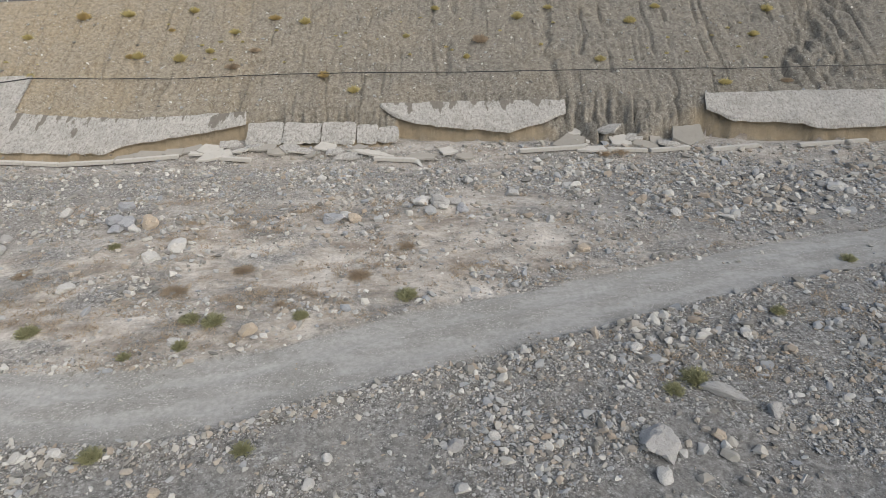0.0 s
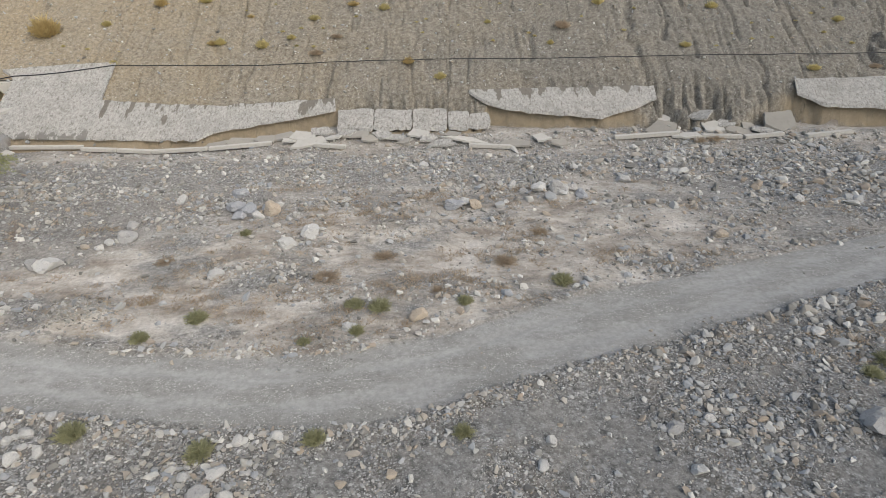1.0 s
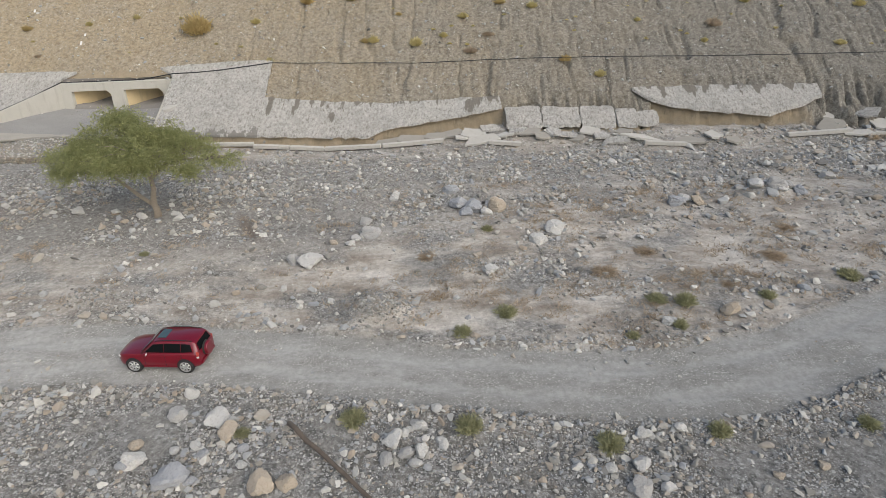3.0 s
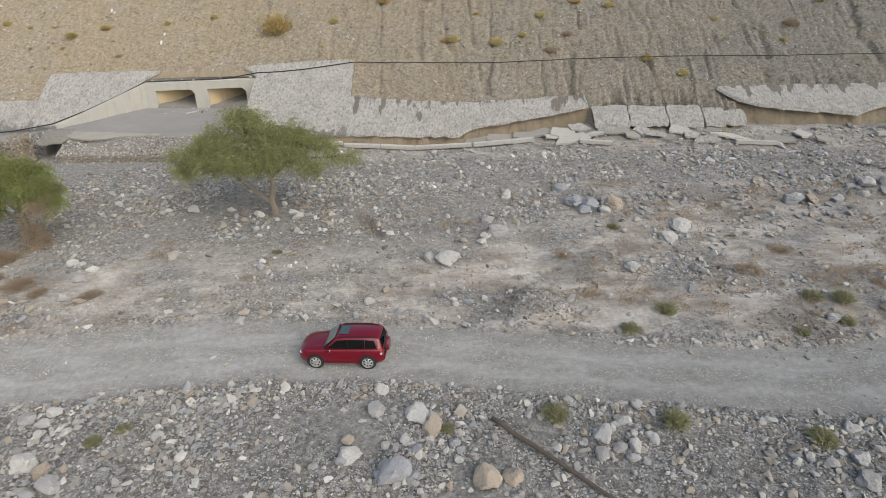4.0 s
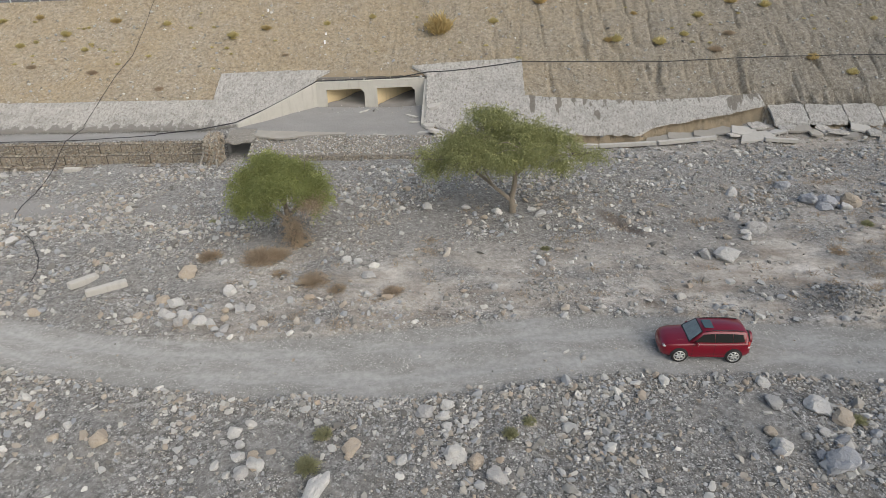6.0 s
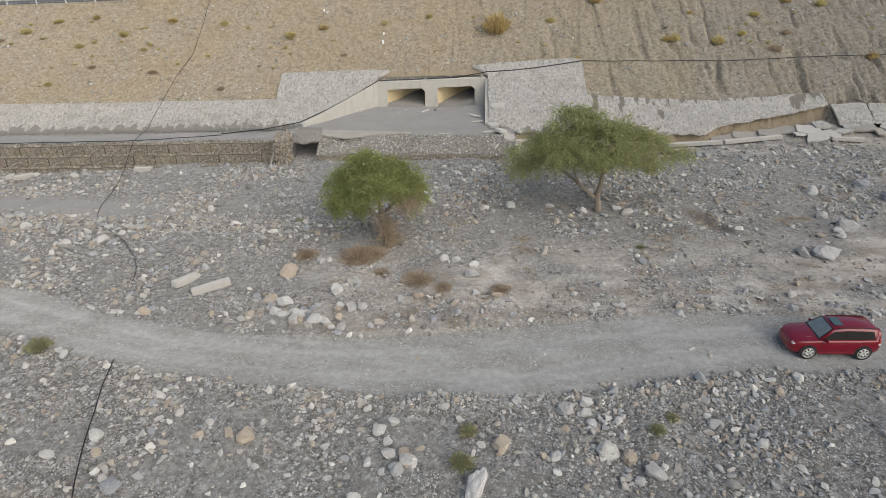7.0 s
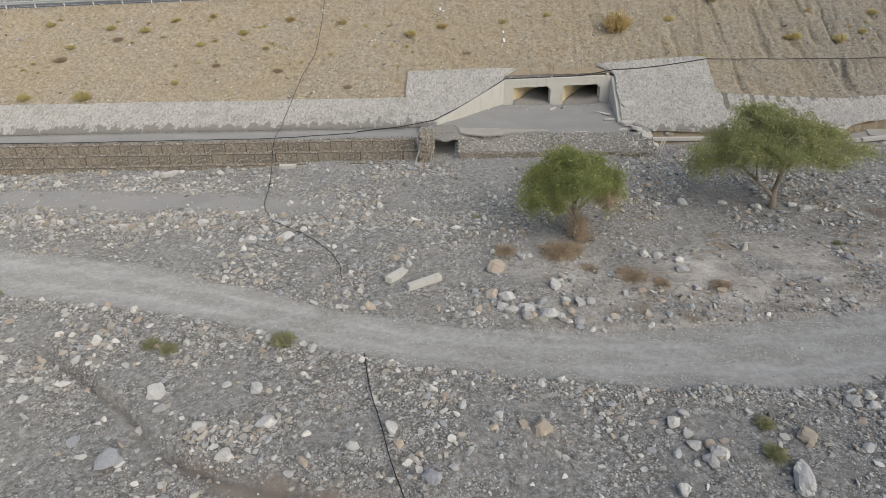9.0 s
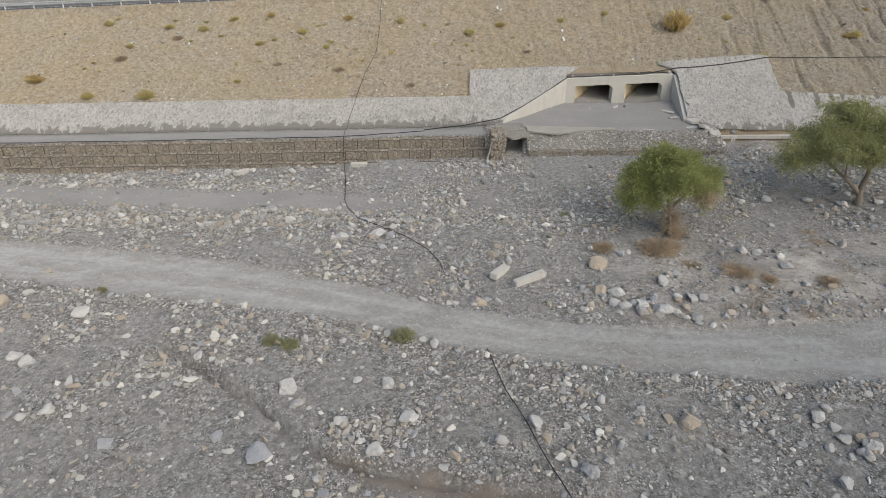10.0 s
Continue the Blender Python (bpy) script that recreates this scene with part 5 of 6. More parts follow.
def bushes(name, meshes, label, group, places):
    for x, y, r, *tall in places:
        ob = new(name, meshes[bush_rng.randrange(len(meshes))])
        base = at(x, y)
        if y > 59:
            base = max(base, slope_plane(x, y) - 0.3)
        ob.matrix_world = pose(x, y, base - 0.03, 0, 0, bush_rng.uniform(0, 360)) @ Matrix.Diagonal((r * 0.88, r * 0.88, r * bush_rng.uniform(0.8, 1.2) * (tall[0] if tall else 1.0), 1))
        tagged(ob, label, "bush", group)


bushes("bush", GREEN, "small dusty green desert shrub on gravel", "shrubs on the riverbed",
       [(-21.7, 26.9, 0.75), (-13.5, 27.9, 0.7), (-12.1, 27.5, 0.75), (-7.6, 27.9, 0.55), (-2.0, 30.0, 0.8), (11.2, 22.0, 0.8), (10.0, 21.4, 0.6), (-13.9, 18.2, 0.6), (-28.7, 19.4, 0.75), (-23.9, 18.7, 0.75),
        (-18.3, 17.8, 0.75), (-24.0, 25.3, 0.6), (-15.6, 24.7, 0.45)])
bushes("bush", GREEN, "small dusty green desert shrub on gravel", "shrubs on the riverbed",
       [(-13.1, 25.4, 0.5), (-22.0, 37.2, 0.5), (-7.9, 18.4, 0.55), (-47.2, 19.3, 0.4), (-48.1, 18.5, 0.45), (-44.3, 34.9, 0.4), (-33.3, 18.9, 0.45), (-79.1, 25.6, 0.85), (-56.2, 18.9, 0.55), (-56.5, 17.2, 0.65),
        (-86.4, 25.7, 0.65), (-85.3, 25.3, 0.7), (-98.6, 31.2, 0.45), (-68.0, 40.0, 0.35), (24.8, 33.6, 0.6), (17.5, 27.5, 0.5)])
bushes("yellow_bush", YELLOW, "dry golden-yellow bush on the embankment", "bushes on the embankment",
       [(-51.5, 69.6, 1.9, 1.7), (-12.4, 65.5, 0.75), (-120.9, 64.5, 1.2), (-40.2, 73.6, 0.9), (-33.4, 68.2, 0.6), (-70.8, 70.8, 0.7), (-88.0, 72.2, 0.7), (-97.0, 73.0, 0.6), (-30.0, 71.9, 0.5), (-18.8, 73.4, 0.8)])
bushes("olive_bush", OLIVE, "low olive-yellow shrub on the brown slope", "bushes on the embankment",
       [(-35.4, 74.0, 0.9), (-28.1, 74.5, 0.7), (-22.9, 71.5, 0.75), (-15.3, 72.5, 0.75), (-9.1, 63.5, 0.75), (-27.9, 67.8, 0.9), (-32.5, 68.2, 0.75), (16.5, 67.0, 0.75), (28.7, 63.7, 0.85), (20.6, 72.1, 0.8),
        (8.2, 72.7, 0.8), (-0.9, 74.3, 0.6), (23.7, 74.0, 0.7), (11.8, 74.4, 0.6), (-108.2, 62.2, 1.1), (-114.4, 62.2, 0.8), (-93.0, 70.4, 0.7), (-74.3, 69.9, 0.8)])
bushes("olive_bush", OLIVE, "low olive-yellow shrub on the brown slope", "bushes on the embankment",
       [(-97.5, 68.9, 0.7), (-104.3, 71.1, 0.8), (-108.3, 71.6, 0.7), (-45.6, 71.1, 0.7), (-25.0, 68.9, 0.6), (-4.0, 70.5, 0.5), (2.5, 67.6, 0.5), (33.5, 70.0, 0.7), (36.0, 73.5, 0.8), (-59.0, 72.0, 0.5), (-64.0, 71.2, 0.5),
        (-82.0, 71.5, 0.6), (-43.2, 65.9, 0.55), (-101.0, 72.6, 0.6), (-112.0, 69.0, 0.6), (-90.0, 68.0, 0.5), (-99.0, 64.0, 0.5), (-115.5, 72.2, 0.7)])
TINY = [painted(bush_mesh(s, 80, 0.75, 1.0, 0.05), M_BUSH_OLIVE) for s in (11, 12, 13)]
tuft_rng = random.Random(15)
bushes("tuft", TINY, "tiny olive tuft on the brown slope", "tufts on the embankment",
       [(tuft_rng.uniform(-118, -74), tuft_rng.uniform(65.5, 73.8), tuft_rng.uniform(0.2, 0.42), 0.8) for _ in range(42)]
       + [(tuft_rng.uniform(-72, 34), tuft_rng.uniform(66.5, 74.5), tuft_rng.uniform(0.18, 0.36), 0.8) for _ in range(40)])
bushes("dry_bush", DRY, "grey-brown withered bush on the slope", "bushes on the embankment",
       [(4.0, 69.7, 1.2), (-22.2, 66.8, 1.0), (-20.2, 69.0, 0.9), (-88.3, 65.3, 0.8), (35.0, 64.0, 0.8), (-107.0, 70.0, 0.8), (-95.0, 66.0, 0.6), (-80.5, 63.0, 0.6), (-68.0, 67.0, 0.6), (-112.5, 67.3, 0.9)])
bushes("dry_brush", DRY, "flattened heap of reddish dry brush on gravel", "dry brush on the riverbed",
       [(-62.8, 34.2, 1.7), (-62.0, 34.7, 1.3), (-66.4, 34.6, 1.1, 0.7), (-61.2, 32.4, 0.8, 0.6), (-58.9, 31.0, 1.3, 0.6), (-57.3, 30.3, 0.8, 0.5), (-53.9, 29.8, 0.9, 0.6), (-15.5, 31.0, 1.0, 0.5), (-26.0, 33.5, 0.8, 0.5), (-12.4, 33.8, 1.0, 0.5), (-5.0, 32.5, 1.0, 0.5), (-9.0, 29.4, 0.6, 0.6), (-2.4, 36.6, 0.9, 0.5), (16.6, 56.0, 1.1), (15.0, 55.6, 0.9)])


# ---- boulders ----
boulder_rng = np.random.RandomState(11)
BOULDERS = []
for k in range(14):
    co, tris = chipped(3 if k < 7 else 2, boulder_rng, 9 + k % 7, 0.13 if k < 7 else 0.05)
    co = co * np.array([1.0, 0.8 + 0.04 * (k % 7), 0.66])
    ob = from_arrays("boulder", co, tris, M_BOULDER[0], True)
    ob.data.set_sharp_from_angle(angle=radians(16))
    BOULDERS.append([ob.data] + [painted(ob.data, m) for m in M_BOULDER[1:]])
    bpy.data.objects.remove(ob)
KIND = ("pale worn limestone boulder half sunk in gravel", "grey limestone boulder lying in gravel", "tan sandstone boulder lying in gravel", "blue-grey stone boulder lying in gravel")


def boulders(group, places):
    """Single large stones: place, width, kind of stone."""
    for x, y, size, kind in places:
        s = size * 0.6
        ob = new("boulder", BOULDERS[boulder_rng.randint(7) + (7 if size < 0.62 else 0)][kind])
        ob.matrix_world = pose(x, y, at(x, y) + s * 0.28, boulder_rng.uniform(-18, 18), boulder_rng.uniform(-18, 18), boulder_rng.uniform(0, 360)) @ Matrix.Diagonal((s, s, s * boulder_rng.uniform(0.85, 1.15), 1))
        tagged(ob, KIND[kind], "boulder", group)


boulders("boulders below the track, west",
         [(-97.3, 20.6, 0.60, 0), (-96.3, 21.0, 0.78, 0), (-92.4, 18.9, 0.67, 3), (-87.3, 19.1, 0.62, 3), (-85.1, 17.9, 1.20, 3), (-84.8, 20.2, 0.69, 0), (-84.6, 22.0, 0.95, 0), (-84.0, 20.9, 0.66, 1), (-82.2, 16.6, 0.43, 0),
          (-81.8, 15.9, 0.56, 3), (-81.7, 19.7, 0.68, 0), (-81.2, 22.4, 0.51, 0), (-79.8, 17.8, 0.78, 0), (-79.6, 22.1, 0.72, 0), (-78.5, 19.6, 0.93, 0), (-74.3, 18.0, 0.59, 0), (-72.7, 19.1, 0.72, 0), (-72.3, 18.2, 0.55, 2),
          (-70.8, 16.4, 0.80, 3), (-69.5, 20.4, 0.53, 0), (-68.1, 19.1, 0.50, 2), (-67.8, 19.7, 0.46, 0)])
boulders("boulders below the track, middle",
         [(-66.0, 18.8, 0.93, 2), (-60.8, 15.6, 0.67, 0), (-60.5, 17.4, 0.51, 0), (-60.1, 19.1, 0.64, 0), (-59.7, 18.5, 0.48, 0), (-59.6, 17.9, 0.62, 0), (-59.2, 16.9, 0.69, 1), (-58.7, 17.4, 0.75, 0), (-54.8, 18.0, 0.89, 2),
          (-52.7, 17.3, 0.60, 0), (-51.8, 20.0, 0.81, 1), (-50.9, 19.8, 0.60, 0), (-50.8, 20.4, 0.66, 0), (-50.5, 17.5, 0.97, 0), (-49.6, 17.2, 0.73, 2), (-48.8, 16.4, 0.98, 1), (-37.2, 17.4, 0.98, 0), (-36.4, 20.0, 0.88, 1),
          (-36.3, 21.3, 0.67, 0), (-35.4, 16.5, 1.34, 3), (-34.6, 19.7, 1.11, 0), (-33.9, 18.9, 0.95, 2)])
boulders("boulders below the track, east",
         [(-31.8, 16.1, 1.19, 2), (-30.8, 16.2, 0.8, 2), (-27.0, 18.2, 1.05, 0), (-26.0, 17.1, 0.52, 0), (-25.9, 19.0, 0.65, 0), (-25.8, 17.7, 0.67, 0), (-25.2, 19.8, 0.58, 0), (-18.6, 16.6, 0.47, 0), (-17.7, 15.7, 0.91, 1), (-17.4, 16.8, 0.81, 0),
          (-17.0, 18.3, 0.58, 0), (-16.7, 15.7, 0.58, 0), (-15.4, 18.4, 0.54, 0), (-12.5, 16.1, 0.46, 2), (-10.7, 16.5, 0.47, 2), (-5.0, 16.7, 0.59, 0), (-4.5, 17.9, 0.57, 0), (0.5, 18.6, 0.76, 1), (0.7, 16.4, 0.62, 0), (2.0, 19.0, 0.57, 0),
          (8.1, 16.6, 0.75, 0), (8.4, 18.1, 1.6, 1), (10.9, 18.6, 0.67, 2), (13.8, 20.1, 0.80, 1)])
boulders("boulders above the track",
         [(-104.4, 30.3, 0.92, 2), (-103.4, 31.5, 0.72, 0), (-100.3, 25.0, 0.87, 0), (-99.3, 24.5, 0.79, 0), (-98.7, 28.9, 1.09, 0), (-77.4, 25.0, 0.54, 0), (-67.6, 29.7, 0.87, 2), (-67.1, 32.7, 1.21, 2), (-66.6, 29.4, 0.99, 0),
          (-65.5, 28.0, 0.77, 0), (-64.5, 27.3, 0.88, 0), (-63.7, 30.3, 0.87, 0), (-62.9, 26.6, 0.68, 1), (-62.5, 28.4, 0.77, 1), (-57.3, 34.0, 0.73, 0), (-56.5, 33.7, 0.65, 0), (-55.6, 31.7, 0.84, 1), (-34.4, 33.6, 0.99, 1),
          (-33.2, 33.2, 1.6, 0), (-31.0, 35.4, 0.66, 0), (-22.2, 31.5, 1.06, 0), (-18.8, 35.4, 1.09, 0), (-13.5, 25.8, 0.80, 0), (-10.0, 26.7, 0.99, 2)])
boulders("boulders towards the slope",
         [(8.9, 35.4, 0.94, 2), (9.2, 24.4, 0.60, 0), (15.0, 25.5, 0.84, 0), (-88.6, 40.3, 0.85, 0), (-84.3, 37.7, 1.05, 0), (-81.7, 37.8, 1.06, 0), (-52.3, 41.8, 0.95, 0), (-49.3, 41.6, 0.76, 0), (-47.0, 40.7, 0.75, 0), (-44.5, 40.8, 0.75, 0),
          (-44.0, 39.9, 0.82, 0), (-30.4, 38.8, 0.87, 1), (-29.9, 36.8, 1.36, 1), (-28.7, 43.5, 1.04, 0), (-24.4, 44.2, 1.15, 3), (-22.9, 40.9, 1.64, 3), (-21.2, 40.8, 1.43, 2), (-17.6, 36.9, 1.35, 0), (-8.0, 41.2, 1.48, 3),
          (-6.4, 41.3, 1.15, 2), (-3.4, 45.2, 0.80, 0), (-0.3, 42.6, 1.43, 1), (5.5, 46.0, 1.17, 1)])
boulders("boulders towards the slope", [(-24.0, 41.4, 1.5, 3), (-23.4, 40.1, 1.1, 3), (-21.9, 40.0, 0.9, 0), (-1.7, 42.9, 1.3, 0), (0.8, 43.3, 1.2, 1), (1.4, 42.3, 1.0, 3), (-7.2, 42.0, 1.0, 0), (16.7, 40.8, 0.89, 0), (31.3, 46.2, 1.53, 0), (-105.0, 49.6, 0.81, 0), (-94.8, 51.8, 0.73, 0), (-10.4, 50.5, 0.78, 0), (8.7, 54.7, 0.94, 0), (-97.0, 51.6, 0.8, 0), (-91.0, 51.5, 0.9, 0), (-102.0, 51.9, 0.7, 2)])
def clusters(group, places):
    """Knots of smaller boulders: middle, spread, how many, usual width."""
    rng = np.random.RandomState(40)
    for cx, cy, rx, ry, count, width in places:
        boulders(group, [(cx + rng.normal() * rx * 0.6, cy + rng.normal() * ry * 0.6, width * rng.uniform(0.65, 1.35), rng.choice((0, 0, 0, 1, 2, 3))) for _ in range(count)])


def knots(label, seed, places):
    """Smaller knots of stones, joined."""
    rng = np.random.RandomState(seed)
    spots = np.array([(cx + rng.normal() * rx * 0.6, cy + rng.normal() * ry * 0.6, width * 0.5 * rng.uniform(0.6, 1.35)) for cx, cy, rx, ry, count, width in places for _ in range(int(count * 1.5))])
    scatter("stone_knot", spots[:, 0], spots[:, 1], spots[:, 2], M_RUBBLE, label, "stones", seed, steps=2)


clusters("knots of boulders",
         [(-65.0, 28.3, 2.2, 1.2, 12, 0.50), (-66.4, 28.1, 2.0, 0.8, 14, 0.52), (-64.3, 27.2, 1.2, 0.5, 8, 0.5), (-75.3, 29.2, 1.3, 0.4, 6, 0.55), (-26.0, 18.6, 2.0, 1.2, 16, 0.45), (-59.8, 17.6, 1.2, 1.6, 8, 0.45), (-82.0, 38.4, 3.0, 1.2, 16, 0.50), (-47.0, 40.3, 2.6, 0.5, 7, 0.42),
          (-34.8, 17.2, 2.2, 1.2, 10, 0.45), (-31.0, 36.8, 2.0, 1.6, 9, 0.50), (-50.6, 19.2, 1.0, 1.0, 6, 0.40), (-1.0, 43.2, 2.2, 1.4, 10, 0.70), (-22.0, 40.4, 1.6, 1.0, 6, 0.55), (31.0, 46.0, 3.0, 2.0, 12, 0.70)])
knots("pale and grey small boulders in loose knots", 51,
         [(12.0, 25.5, 3.0, 1.4, 12, 0.55), (3.2, 23.2, 3.0, 0.8, 9, 0.50), (-70.0, 17.8, 3.0, 1.5, 12, 0.40), (-96.0, 22.5, 4.0, 2.5, 14, 0.45), (-18.0, 17.0, 2.0, 1.0, 8, 0.40), (22.0, 44.0, 6.0, 3.0, 16, 0.60), (10.0, 18.0, 3.0, 1.5, 10, 0.50), (-12.0, 40.5, 6.0, 2.0, 14, 0.50)])
knots("pale stones strewn in knots on the flats", 52,
         [(-20.0, 41.0, 3.0, 1.2, 10, 0.5), (-17.0, 36.5, 3.0, 1.0, 9, 0.45), (5.0, 41.0, 4.0, 2.0, 14, 0.5), (-5.0, 46.0, 5.0, 2.0, 12, 0.5), (-30.0, 43.0, 4.0, 2.0, 9, 0.45), (-8.0, 38.5, 4.0, 1.6, 10, 0.42), (14.0, 34.0, 4.0, 2.0, 10, 0.45)])
# two long stones
for x, y, l, w, hh, hd, kind, label in ((-56.0, 15.9, 1.25, 0.5, 0.55, 78, 0, "long white boulder lying beside a shrub"), (11.9, 21.2, 1.35, 0.42, 0.45, -28, 1, "long log-shaped pale boulder on gravel")):
    ob = new("long_boulder", BOULDERS[2][kind])
    ob.matrix_world = pose(x, y, at(x, y) + 0.22, 4, -3, hd) @ Matrix.Diagonal((l, w, hh, 1))
    tagged(ob, label, "boulder")

# ---- litter on the slope ----
for x, y, l in ((-64.0, 69.8, 0.5), (-64.0, 68.6, 0.75), (-71.0, 73.4, 0.6), (-105.5, 69.2, 0.4)):
    bm = box_bm((0.2, l * 0.8, 0.06), bevel=0.02)
    for v in bm.verts:
        v.co.z += 0.08 * noise.noise(v.co * 4)
    ob = part("litter", bm, M_LITTER)
    ob.matrix_world = pose(x, y, max(at(x, y), slope_plane(x, y) - 0.25) + 0.06, 32, 0, 10)
    tagged(ob, "scrap of white plastic litter on the slope", "litter")

# ---- loose stones ----
stone_rng = np.random.RandomState(5)


def sown(n, x0, x1, y0, y1, law):
    x, y = stone_rng.uniform(x0, x1, n), stone_rng.uniform(y0, y1, n)
    keep = stone_rng.rand(n) < law(x, y)
    return x[keep], y[keep]


def sizes(n, low, high, power):
    return (low * stone_rng.rand(n) ** (-1 / power)).clip(low, high)


x, y = sown(135000, -108, 28, 12.8, 24.5, density)
scatter("rubble", x, y, sizes(len(x), 0.036, 0.20, 2.3), M_RUBBLE, "loose grey and pale stones below the track", "rubble", 1)
x, y = sown(140000, -120, 45, 24.5, 57.3, lambda a, b: density(a, b) * ((b < 53) | (a > -49)) * (1 - 0.5 * (b > 53.5)))
scatter("rubble", x, y, sizes(len(x), 0.046, 0.26, 2.2), M_RUBBLE, "loose grey stones strewn across the riverbed", "rubble", 2)
x, y = sown(42000, -120, 50, 12.8, 57, lambda a, b: 0.8 * (1 - 0.5 * (b < 22)) * ((b < 53.5) | ((a > -49) & (b < 55))) * density(a, b) ** 1.6 * (road_place(a, b)[0] > 1.0) * (1 - 0.75 * np.exp(-((road_place(a, b)[0] - 1.2) / 0.2) ** 2)))
scatter("cobbles", x, y, sizes(len(x), 0.08, 0.32, 2.3), M_RUBBLE, "pale rounded cobbles lying on the riverbed", "cobbles", 3, steps=2)
x, y = sown(17000, -8, 50, 40, 58, lambda a, b: 0.9 * ease(a, -8, 12) * bumps(a, b, 3, 2) ** 2.4)
scatter("rubble", x, y, sizes(len(x), 0.08, 0.48, 2.0), M_RUBBLE, "heaped grey rubble below the eroded bank", "rubble", 6, steps=2)
x, y = sown(5200, -34, 50, 53.5, 58.0, lambda a, b: 0.55 * bumps(a, b, 2, 2))
scatter("debris", x, y, sizes(len(x), 0.06, 0.3, 2.3), M_RUBBLE, "broken concrete chips and stones at the slope foot", "debris", 7)
x, y = sown(22000, -122, 52, 61.5, 75, lambda a, b: 0.6 * bumps(a, b, 4, 3))
scatter("slope_stones", x, y, sizes(len(x), 0.045, 0.20, 2.2), M_RUBBLE, "small pale stones littering the embankment", "stones", 4)
x, y = sown(16000, -112, 35, 18, 40, lambda a, b: 0.9 * road_mask(a, b) * bumps(a, b, 2.6, 4) ** 2.2)
scatter("road_gravel", x, y, sizes(len(x), 0.022, 0.07, 2.5), M_RUBBLE, "small loose gravel lying on the dirt track", "gravel", 8)

x, y = sown(9000, -130, 50, -25, 12.8, lambda a, b: 0.15 + 0.85 * bumps(a, b, 4, 6) ** 2)
scatter("rubble", x, y, sizes(len(x), 0.06, 0.3, 2.2), M_RUBBLE, "scattered stones on the open riverbed", "rubble", 10)

# dark heaps of gravel beside the track
hx, hy = [], []
for cx, cy, spread, count in ((-28.6, 27.6, 1.0, 1700), (-44.9, 29.5, 0.9, 450), (-15.0, 24.9, 1.4, 350), (5.2, 24.0, 1.3, 500)):
    hx.append(stone_rng.normal(cx, spread, count)), hy.append(stone_rng.normal(cy, spread * 0.75, count))
hx, hy = np.concatenate(hx), np.concatenate(hy)
scatter("gravel_heap", hx, hy, sizes(len(hx), 0.04, 0.14, 2.4), M_HEAP, "small heaps of dark grey gravel", "gravel", 9)
# withered grass between the stones
gx_, gy_ = sown(4200, -66, 30, 22, 46, lambda a, b: (road_place(a, b)[0] > 1.15) * bumps(a, b, 3.2, 5) ** 3 * (0.4 + 0.6 * ease(a, -34, -22) * (1 - ease(a, 4, 16))))
k = len(gx_)
root = np.repeat(np.stack([gx_, gy_, land(gx_, gy_)], 1), 34, 0) + stone_rng.normal(0, 1, (k * 34, 3)) * np.array([0.26, 0.2, 0.0])
tip = root + stone_rng.normal(0, 1, (k * 34, 3)) * np.array([0.15, 0.15, 0.04]) + np.array([0, 0, 0.15])
side = np.cross(tip - root, stone_rng.normal(0, 1, (k * 34, 3)))
side *= 0.016 / np.linalg.norm(side, axis=1)[:, None]
grass = from_arrays("dry_grass", np.stack([root - side, root + side, tip + side * 0.3, tip - side * 0.3], 1).reshape(-1, 3), np.arange(k * 34 * 4).reshape(-1, 4), M_DRY)
tagged(grass, "thin withered brown grass between stones", "dry grass", kind="stuff")


# ---- the red car ----
M_PAINT = Nodes("red_paint", 0.28).done((0.175, 0.004, 0.015), Coat_Weight=0.8, Coat_Roughness=0.08)
M_GLASS = plain("tinted_glass", (0.008, 0.009, 0.010), 0.12, vary=0.1, Specular_IOR_Level=0.1)
M_SCREEN = plain("windscreen_glass", (0.20, 0.24, 0.235), 0.08, vary=0.5, scale=2.6)
M_BLACK = plain("black_plastic", (0.022, 0.022, 0.023), 0.6, vary=0.2)
M_TYRE = plain("tyre_rubber", (0.030, 0.028, 0.026), 0.85, vary=0.4, scale=8.0, bump=0.3)
M_ALLOY = plain("alloy", (0.60, 0.60, 0.58), 0.35, metal=0.7, vary=0.1)
M_LAMP = plain("lamp_glass", (0.70, 0.70, 0.68), 0.12, vary=0.1)
M_TAIL = plain("tail_lamp", (0.55, 0.10, 0.08), 0.2, vary=0.2)
M_PLATE = plain("plate", (0.72, 0.70, 0.60), 0.5, vary=0.05)


def loft(stations, closed_ends=True):
    """A skin over cross-sections; each is a list of (x, y, z) with the same count, mirrored in y."""
    bm = bmesh.new()
    rings = []
    for s in stations:
        full = s + [(x, -y, z) for x, y, z in reversed(s)]
        rings.append([bm.verts.new(p) for p in full])
    n = len(rings[0])
    for a, b in zip(rings, rings[1:]):
        for k in range(n):
            bm.faces.new((a[k], a[(k + 1) % n], b[(k + 1) % n], b[k]))
    if closed_ends:
        bm.faces.new(rings[0][::-1]), bm.faces.new(rings[-1])
    bmesh.ops.recalc_face_normals(bm, faces=bm.faces)
    for f in bm.faces:
        f.smooth = True
    return bm


def softened(ob, width=0.03, steps=2):
    m = ob.modifiers.new("edge", 'BEVEL')
    m.width, m.segments, m.limit_method, m.angle_limit = width, steps, 'ANGLE', radians(35)
    return ob


